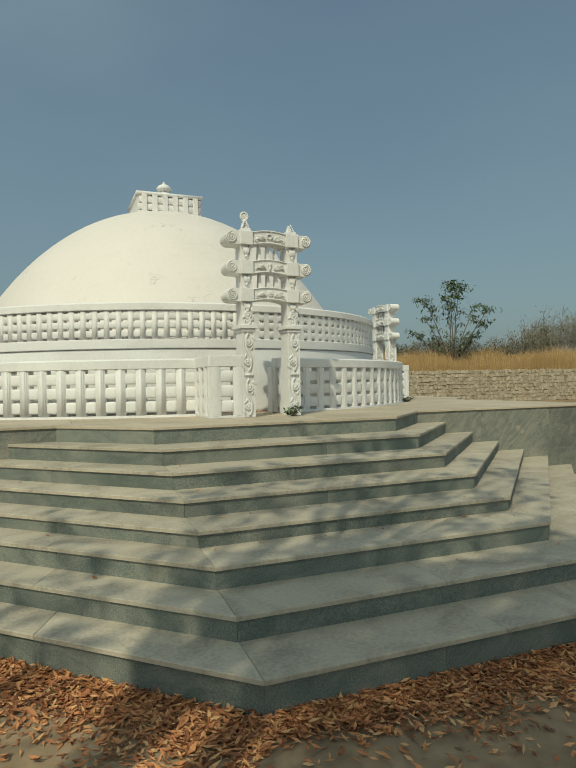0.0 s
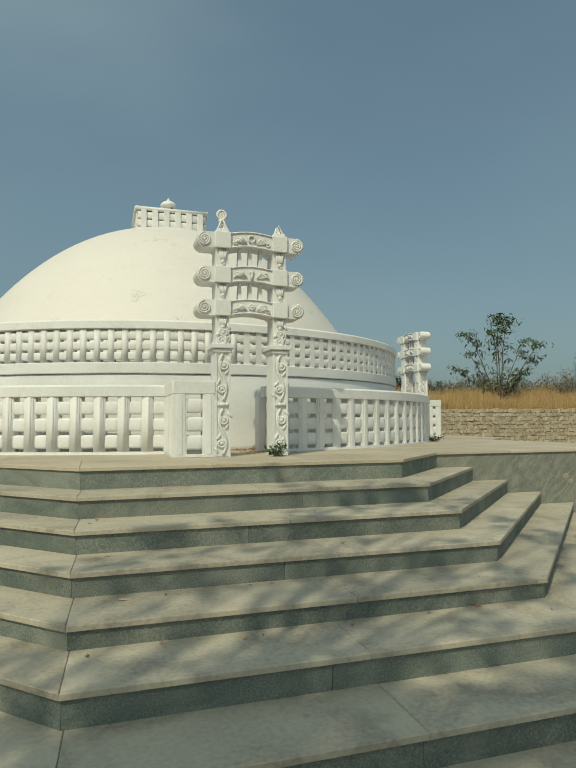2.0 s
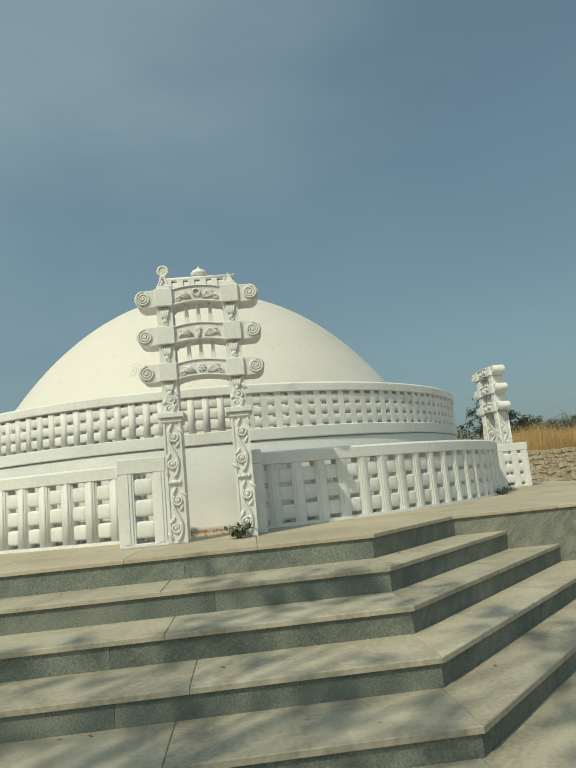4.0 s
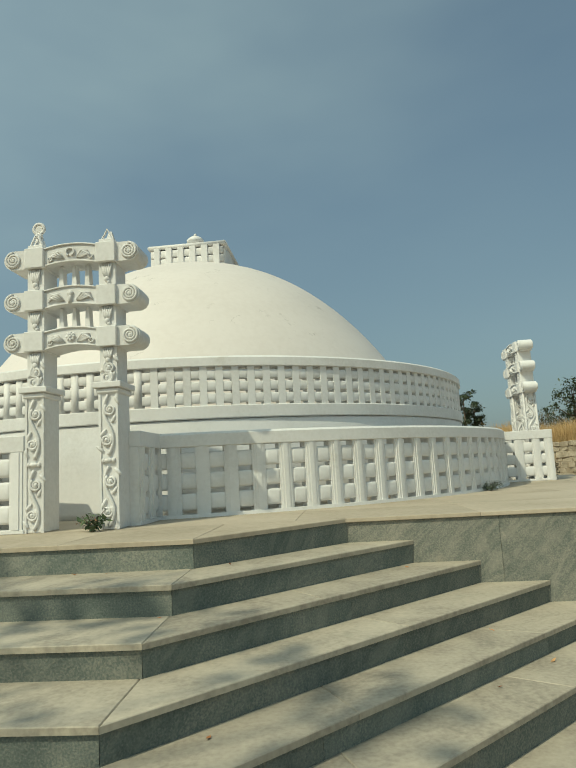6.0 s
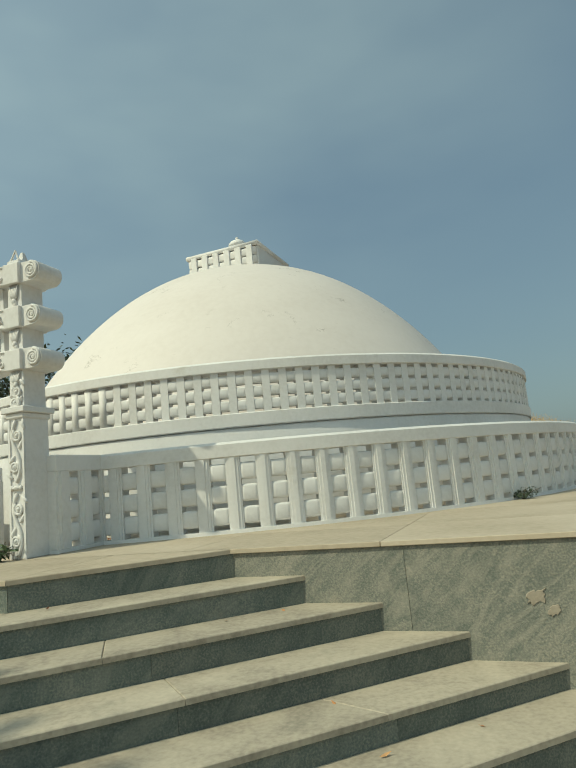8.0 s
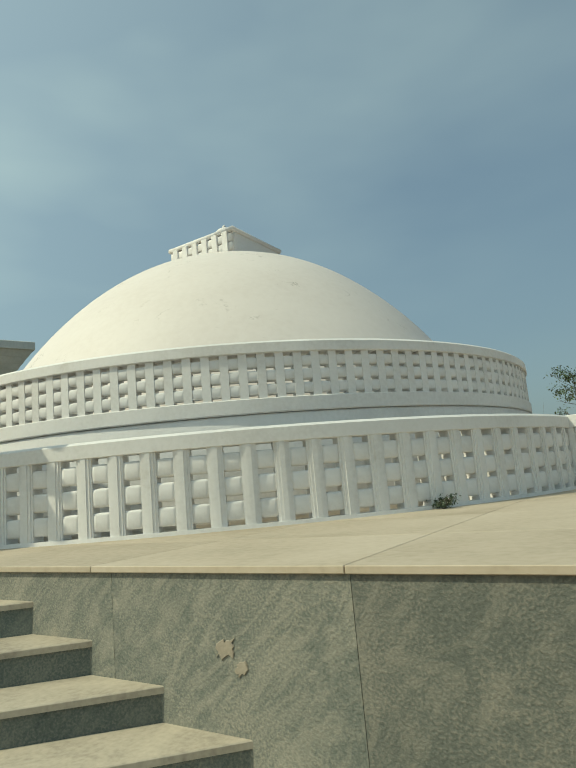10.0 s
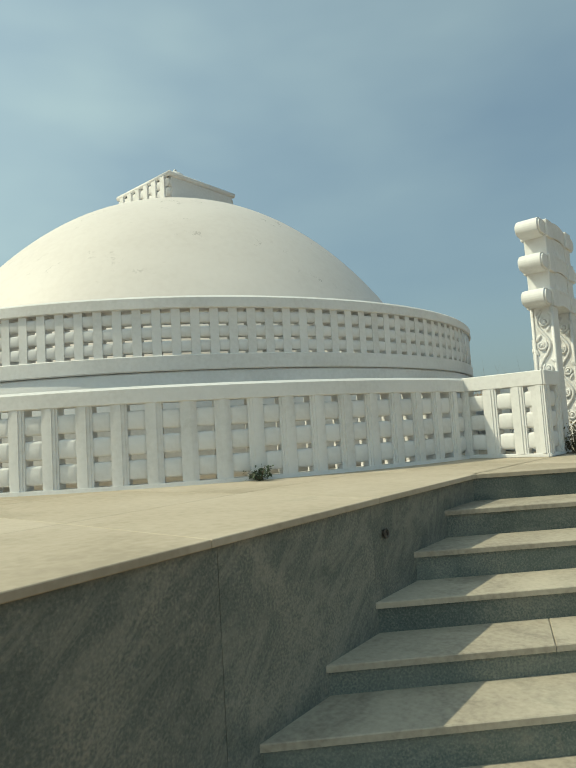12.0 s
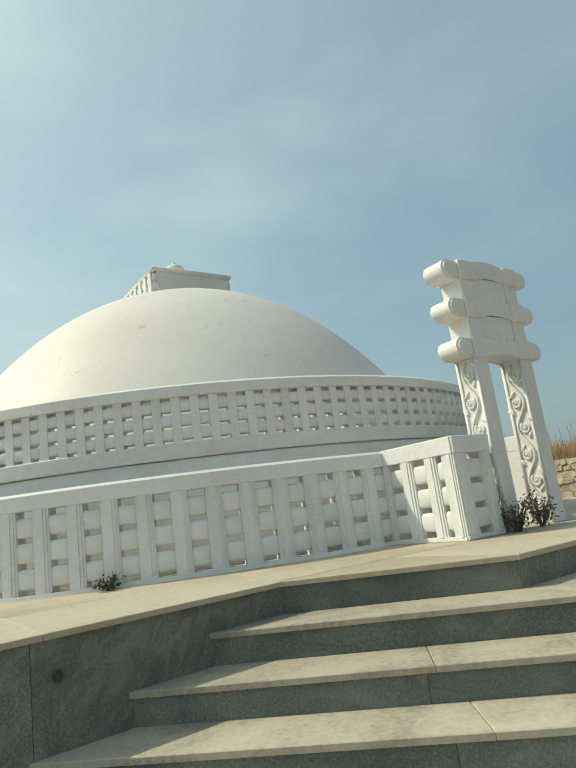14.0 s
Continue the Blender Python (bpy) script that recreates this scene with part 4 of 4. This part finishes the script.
litter("swept_debris", "dry leaf bits and plaster crumbs swept against the drum", foot_debris(), 0.04, 19, 0.02)
litter("broad_leaves", "a few broad dark brown leaves on the litter", [(-1.75, -9.06, -0.01), (-1.62, -9.12, -0.01), (-1.2, -9.42, -0.02), (-2.3, -8.75, -0.01), (0.3, -9.6, -0.02)], 0.13, 31, 0.02)
litter("stray_leaves", "a few dry leaves lying on the stone steps", step_leaves(), 0.045, 9, 0.006)

# ---- retaining wall, bank, dry grass ----
WALL_Y, WALL_TOP = 12.0, 1.88


def build_rubble_wall():
    ob = thing("retaining_wall", "rough rubble stone retaining wall of buff and grey stones", "wall", kind="structure")
    part("wall_core", box(-16, 46, WALL_Y - 0.068, WALL_Y + 0.45, 0.2, WALL_TOP - 0.05), POINTING, ob)
    rnd = random.Random(21)
    shapes = []
    for i in range(10):
        bm = box(-0.5, 0.5, -0.5, 0.5, -0.5, 0.5)
        for v in bm.verts:
            v.co += Vector((rnd.uniform(-0.13, 0.13), rnd.uniform(-0.1, 0.1), rnd.uniform(-0.13, 0.13)))
        bmesh.ops.bevel(bm, geom=list(bm.edges), offset=0.06, segments=1, affect="EDGES")
        shapes.append(mesh_of(bm, "stone", RUBBLE))
    rest = bmesh.new()
    near = 0
    z = 0.38
    while z < WALL_TOP - 0.02:
        h = rnd.uniform(0.15, 0.23)
        x = -16.0 + rnd.random() * 0.2
        while x < 46:
            w = rnd.uniform(0.14, 0.34)
            hh = h * rnd.uniform(0.88, 1.12)
            m = Matrix.Translation((x + w / 2, WALL_Y + rnd.uniform(-0.02, 0.03), z + h / 2 + rnd.uniform(-0.015, 0.015))) @ Matrix.Rotation(rnd.uniform(-0.28, 0.28), 4, "Y") @ Matrix.Diagonal((w * 0.90, 0.19, hh * 0.90, 1))
            me = rnd.choice(shapes)
            if 0.0 < x < 8.5 and near < 300:
                put("stone", me, ob, m)
                near += 1
            else:
                n0 = len(rest.verts)
                rest.from_mesh(me)
                rest.verts.ensure_lookup_table()
                for v in rest.verts[n0:]:
                    v.co = m @ v.co
            x += w
        z += h
    part("far_stone", rest, RUBBLE, ob, kind="stuff")
    return ob


def build_bank():
    bm = bmesh.new()
    xs = [-300, -100, -40] + [i * 2.0 for i in range(-10, 25)] + [70, 140, 300]
    ys = [WALL_Y + 0.4, 13, 14, 16, 19, 24, 32, 50, 120, 400]
    grid = [[bm.verts.new((x, y, WALL_TOP - 0.06 + 0.035 * min(60, y - WALL_Y) + 0.1 * noise.noise(Vector((x * 0.3, y * 0.3, 1))) * (y > 12.6))) for x in xs] for y in ys]
    for a, b in zip(grid, grid[1:]):
        for i in range(len(xs) - 1):
            bm.faces.new((a[i], a[i + 1], b[i + 1], b[i]))
    ob = new("hillside", mesh_of(bm, "hillside", BANK, True))
    ob.matrix_world = SITE
    tagged(ob, "dry brown hillside above the retaining wall", "ground", kind="structure")


def build_grass(name, label, material, count, stretches, seed, height, thin):
    """Upright blades rooted on the bank, in tufts; each stretch is a run along the wall and its share."""
    rnd = random.Random(seed)
    vs, fs = [], []
    for _ in range(count):
        x0, x1, low, high = rnd.choice(stretches)
        x = rnd.uniform(x0, x1)
        y = WALL_Y + 0.35 + rnd.random() ** 1.4 * 6.0
        tuft = 0.75 + 0.5 * noise.noise(Vector((x * 0.6, y * 0.6, 5)))
        h = rnd.uniform(0.6, 1.25) * tuft * height * (low + (high - low) * (x - x0) / (x1 - x0))
        z = WALL_TOP - 0.1 + 0.035 * (y - WALL_Y)
        a, lean = rnd.uniform(0, 6.283), rnd.uniform(0.05, 0.35) * h
        w = rnd.uniform(0.005, 0.010) * thin
        n = len(vs)
        dx, dy = math.cos(a), math.sin(a)
        vs += [(x - w, y, z), (x + w, y, z), (x + dx * lean * 0.4 + w * 0.7, y + dy * lean * 0.4, z + h * 0.6), (x + dx * lean * 0.4 - w * 0.7, y + dy * lean * 0.4, z + h * 0.6), (x + dx * lean, y + dy * lean, z + h)]
        fs += [(n, n + 1, n + 2, n + 3), (n + 3, n + 2, n + 4)]
    me = bpy.data.meshes.new(name)
    me.from_pydata(vs, [], fs)
    me.materials.append(material)
    ob = new(name, me)
    ob.matrix_world = SITE
    tagged(ob, label, "grass", kind="stuff")


build_rubble_wall()
build_bank()
build_grass("dry_grass", "tall golden dry grass along the top of the wall", STRAW, 66000, [(8.3, 36, 1.1, 1.43)] * 6 + [(2.3, 5.2, 1.06, 0.98)], 33, 1.0, 1.0)
build_grass("dry_brush", "low brown brush and withered stalks above the wall", BRUSH, 13000, [(-10, 2.6, 0.8, 0.75)], 34, 1.0, 1.2)
build_grass("dry_stalks", "sparse tall grey stalks standing out of the brush", TWIG, 420, [(-9, 2.2, 1.5, 1.5)], 35, 1.0, 0.8)


def build_scrub():
    """Leafless thorny scrub on the hillside: many thin branching stems."""
    rnd = random.Random(40)
    vs, fs, leaves = [], [], []

    def stick(a, b, r):
        n = len(vs)
        d = (b - a).normalized()
        s = d.orthogonal().normalized() * r
        u = d.cross(s)
        for p, q in ((a, 1.0), (b, 0.5)):
            vs.extend([tuple(p + s * q), tuple(p - s * q * 0.5 + u * q * 0.87), tuple(p - s * q * 0.5 - u * q * 0.87)])
        for k in range(3):
            fs.append((n + k, n + (k + 1) % 3, n + 3 + (k + 1) % 3, n + 3 + k))

    for i in range(210):
        x = rnd.uniform(14.5, 52)
        y = rnd.uniform(17, 30)
        tall = 1.75 + 2.7 * min(1.0, max(0.0, (x - 28 - 0.9 * (y - 22)) / 5)) + rnd.uniform(-0.4, 0.5)
        z = WALL_TOP + 0.035 * (y - WALL_Y) - 0.2
        root = Vector((x, y, z))
        for q in range(9):
            a = rnd.uniform(0, 6.283)
            e = root + Vector((math.cos(a) * 0.5 * tall * rnd.random(), math.sin(a) * 0.5 * tall * rnd.random(), tall * rnd.uniform(0.6, 1.0)))
            m = root.lerp(e, 0.55) + Vector((rnd.uniform(-0.15, 0.15), rnd.uniform(-0.15, 0.15), 0))
            stick(root, m, 0.02)
            stick(m, e, 0.013)
            for w in range(7):
                s = m.lerp(e, rnd.random())
                stick(s, s + Vector((rnd.uniform(-0.5, 0.5), rnd.uniform(-0.5, 0.5), rnd.uniform(0.1, 0.6))) * tall * 0.3, 0.008)
                for _ in range(5):
                    p = s + Vector((rnd.gauss(0, 0.06), rnd.gauss(0, 0.06), rnd.gauss(0, 0.05))) * tall
                    leaves.append(leaf(rnd, p, 0.13, wide=0.6))
    for q in leaves:
        n = len(vs)
        vs.extend(tuple(v) for v in q)
        fs.append(tuple(range(n, n + 4)))
    me = bpy.data.meshes.new("scrub")
    me.from_pydata(vs, [], fs)
    me.materials.append(TWIG)
    me.materials.append(SCRUBLEAF)
    for p in me.polygons[len(fs) - len(leaves):]:
        p.material_index = 1
    ob = new("scrub", me)
    ob.matrix_world = SITE
    tagged(ob, "half-leafless grey-brown thorn scrub on the hillside", "scrub", kind="stuff")


build_scrub()
hill = lambda y: WALL_TOP - 0.1 + 0.035 * (y - WALL_Y)
def build_stem_tree(at, label, seed):
    """Several thin stems fanning from one root, each with sprays of narrow drooping leaves."""
    rnd = random.Random(seed)
    ob = thing("tree", label, "tree", at=SITE @ Matrix.Translation(at))
    quads = []
    for a, reach, top in ((w, q * 1.22, h * 0.93) for w, q, h in ((2.6, 1.3, 4.2), (1.2, 0.4, 5.1), (0.1, 0.45, 4.9), (4.1, 0.5, 4.2), (5.6, 1.15, 3.8), (0.25, 2.2, 3.1), (6.1, 1.8, 3.7), (3.3, 1.5, 3.1), (3.0, 1.7, 2.2), (0.4, 1.5, 2.1))):
        e = Vector((math.cos(a) * reach, math.sin(a) * reach * 0.6, top))
        pts = [Vector((0, 0, -0.1)), e * 0.33 + Vector((rnd.uniform(-0.1, 0.1) - 0.12 * e.x, 0, 0)), e * 0.66 + Vector((rnd.uniform(-0.12, 0.12) - 0.1 * e.x, 0, 0)), e]
        bm = bmesh.new()
        add_tube(bm, pts, [0.04, 0.03, 0.02, 0.008], 6)
        for q in range(15):
            t = rnd.uniform(0.28, 1.0) ** 0.8
            k = min(2, int(t * 3))
            p = pts[k].lerp(pts[k + 1], t * 3 - k)
            b = rnd.uniform(0, 6.283)
            w = p + Vector((math.cos(b) * 0.5, math.sin(b) * 0.5, rnd.uniform(0.05, 0.45))) * rnd.uniform(0.5, 1.1)
            add_tube(bm, [p, w], [0.008, 0.004], 4)
            for _ in range(int(3 + 13 * t * t)):
                quads.append(leaf(rnd, p.lerp(w, rnd.uniform(0.3, 1.1)) + Vector((rnd.gauss(0, 0.07), rnd.gauss(0, 0.07), rnd.gauss(0, 0.06))), 0.24, droop=0.4, wide=0.33))
        for _ in range(int(20 + 60 * max(0, top - 2.9))):
            quads.append(leaf(rnd, e + Vector((rnd.gauss(0, 0.26), rnd.gauss(0, 0.26), rnd.gauss(-0.03, 0.14))), 0.24, droop=0.4, wide=0.33))
        part("stem", bm, BARK, ob, smooth=True)
    put("crown", cloud_mesh("crown", quads, LEAF), ob, kind="stuff")


build_stem_tree((17.45, 13.9, hill(13.9)), "slender many-stemmed young tree with narrow drooping leaves above the wall", 51)
build_tree((0.95, 29.0, hill(29.0)), 4.3, 1.7, "small wispy tree with sparse grey-green leaves behind dry grass", 2200, 0.17, 52, LEAF, 0.05, 46, limbs=11)
for i, (x, y, h, r) in enumerate(((13.9, 22, 3.3, 1.3), (15.6, 23, 2.6, 1.2), (9.2, 26, 3.6, 0.7), (10.0, 27, 2.8, 0.6), (17.4, 24, 2.0, 1.1))):
    build_tree((x, y, hill(y)), h, r, "bushy dark green tree behind the dry grass", 1800, 0.20, 60 + i, DARKLEAF, 0.08, 60, base=0.1)
for i in range(10):
    x = 17.5 + 3.1 * i + (i % 3)
    y = 19.5 + (i * 7 % 5)
    build_tree((x, y, hill(y)), 1.7 + 0.3 * (i % 3), 1.2, "low half-dry bush on the hillside", 3000, 0.11, 80 + i, SCRUBLEAF, 0.05, 60, base=0.1, name="bush")
build_tree((-13.6, 9.8, -0.03), 7.3, 3.2, "large dark green tree standing beyond the monument", 9000, 0.24, 71, DARKLEAF, 0.2, 150, base=0.25, limbs=14)
build_tree((-12.6, 4.6, -0.03), 4.4, 1.8, "dark green tree beyond the far gateway", 4000, 0.2, 72, DARKLEAF, 0.14, 90, base=0.2)
build_tree((-30, 0.4, -0.03), 8.2, 3.4, "distant green tree beyond the platform", 4000, 0.3, 73, DARKLEAF, 0.2, 90, base=0.3)
build_tree((-26, -3.5, -0.03), 6.4, 2.6, "distant green tree beyond the platform", 3000, 0.3, 74, DARKLEAF, 0.2, 80, base=0.3)

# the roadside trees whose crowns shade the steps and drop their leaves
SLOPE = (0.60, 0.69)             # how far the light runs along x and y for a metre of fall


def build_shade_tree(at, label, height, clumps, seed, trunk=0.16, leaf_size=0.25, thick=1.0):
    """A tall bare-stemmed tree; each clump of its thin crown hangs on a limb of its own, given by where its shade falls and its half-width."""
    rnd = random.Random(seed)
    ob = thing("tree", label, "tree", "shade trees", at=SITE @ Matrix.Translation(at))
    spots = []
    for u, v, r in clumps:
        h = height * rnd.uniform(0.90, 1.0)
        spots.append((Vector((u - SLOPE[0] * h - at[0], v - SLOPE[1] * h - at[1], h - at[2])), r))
    mean = sum((c for c, r in spots), Vector()) / len(spots)
    fork = Vector((mean.x * 0.6, mean.y * 0.6, height * 0.72))
    mid = [Vector((0, 0, -0.2)), fork * 0.3 + Vector((0.10, -0.06, 0)), fork * 0.6 + Vector((-0.08, 0.07, 0)), fork, Vector((mean.x, mean.y, height * 0.9))]
    part("trunk", add_tube(bmesh.new(), mid, [trunk, trunk * 0.85, trunk * 0.7, trunk * 0.5, trunk * 0.15], 8), BARK, ob, smooth=True)
    quads = []
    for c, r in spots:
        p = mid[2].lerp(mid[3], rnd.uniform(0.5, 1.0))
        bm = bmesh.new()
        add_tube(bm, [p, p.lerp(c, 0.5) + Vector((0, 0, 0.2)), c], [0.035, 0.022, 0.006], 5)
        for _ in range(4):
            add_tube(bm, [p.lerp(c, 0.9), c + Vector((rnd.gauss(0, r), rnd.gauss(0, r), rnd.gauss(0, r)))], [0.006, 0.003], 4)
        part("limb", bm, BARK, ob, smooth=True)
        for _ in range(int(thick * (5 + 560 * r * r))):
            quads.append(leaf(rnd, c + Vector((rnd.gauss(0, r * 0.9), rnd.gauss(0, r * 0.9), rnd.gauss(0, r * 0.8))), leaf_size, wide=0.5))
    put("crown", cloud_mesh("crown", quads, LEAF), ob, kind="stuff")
    return ob


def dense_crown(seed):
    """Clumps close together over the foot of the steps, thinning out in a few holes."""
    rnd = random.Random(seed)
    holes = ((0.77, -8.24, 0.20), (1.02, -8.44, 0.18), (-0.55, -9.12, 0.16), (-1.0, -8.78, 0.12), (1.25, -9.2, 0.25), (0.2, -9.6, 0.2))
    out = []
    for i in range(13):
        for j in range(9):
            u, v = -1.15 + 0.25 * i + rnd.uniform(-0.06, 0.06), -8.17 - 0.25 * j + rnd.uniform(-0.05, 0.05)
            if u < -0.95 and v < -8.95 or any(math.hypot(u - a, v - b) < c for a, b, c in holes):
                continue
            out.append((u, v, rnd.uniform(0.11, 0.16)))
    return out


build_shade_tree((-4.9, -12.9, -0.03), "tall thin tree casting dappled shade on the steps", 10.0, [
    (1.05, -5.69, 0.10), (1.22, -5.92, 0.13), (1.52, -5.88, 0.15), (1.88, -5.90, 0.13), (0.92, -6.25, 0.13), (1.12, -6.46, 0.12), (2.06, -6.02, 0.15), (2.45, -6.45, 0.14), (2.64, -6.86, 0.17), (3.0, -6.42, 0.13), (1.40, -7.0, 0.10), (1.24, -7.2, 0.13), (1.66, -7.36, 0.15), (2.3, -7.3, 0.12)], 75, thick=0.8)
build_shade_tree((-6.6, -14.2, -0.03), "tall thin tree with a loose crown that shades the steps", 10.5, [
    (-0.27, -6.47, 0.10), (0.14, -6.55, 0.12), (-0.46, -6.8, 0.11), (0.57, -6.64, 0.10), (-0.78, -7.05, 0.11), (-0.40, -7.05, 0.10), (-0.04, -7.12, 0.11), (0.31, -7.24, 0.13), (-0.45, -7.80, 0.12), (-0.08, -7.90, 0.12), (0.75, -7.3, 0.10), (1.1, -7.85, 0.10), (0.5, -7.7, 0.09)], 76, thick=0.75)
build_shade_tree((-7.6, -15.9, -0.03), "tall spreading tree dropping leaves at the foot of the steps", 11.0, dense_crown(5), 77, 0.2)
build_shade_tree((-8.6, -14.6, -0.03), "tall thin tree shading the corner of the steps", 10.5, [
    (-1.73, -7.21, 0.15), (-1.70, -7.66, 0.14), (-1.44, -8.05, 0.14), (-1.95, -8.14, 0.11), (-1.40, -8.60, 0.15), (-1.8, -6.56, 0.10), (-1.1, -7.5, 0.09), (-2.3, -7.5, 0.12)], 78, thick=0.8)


# ---- distant pavilion ----
def build_pavilion():
    ob = thing("pavilion", "grey concrete pavilion with a flared stepped roof", "building", at=SITE @ Matrix.Translation((-20.8, 5.0, 0)) @ Matrix.Rotation(radians(-19), 4, "Z"))
    part("tower", box(-2.75, 2.75, -2.75, 2.75, -0.1, 6.3), FARWALL, ob)
    part("neck", box(-2.95, 2.95, -2.95, 2.95, 6.3, 6.55, bevel=0.03), FARWALL, ob)
    for i in range(5):
        s, z = 3.1 + 0.17 * i, 6.55 + 0.25 * i
        bm = box(-s, s, -s, s, z, z + 0.25)
        for v in bm.verts:
            if v.co.z > z + 0.1:
                v.co.x *= (s + 0.15) / s
                v.co.y *= (s + 0.15) / s
        part("cornice", bm, FARWALL, ob)
    part("roof_slab", box(-4.0, 4.0, -4.0, 4.0, 7.8, 8.15, bevel=0.03), FARWALL, ob)
    part("mast", add_tube(bmesh.new(), [(-0.6, -2.2, 8.1), (-0.6, -2.2, 8.85)], 0.02, 6), METAL, ob)


build_pavilion()
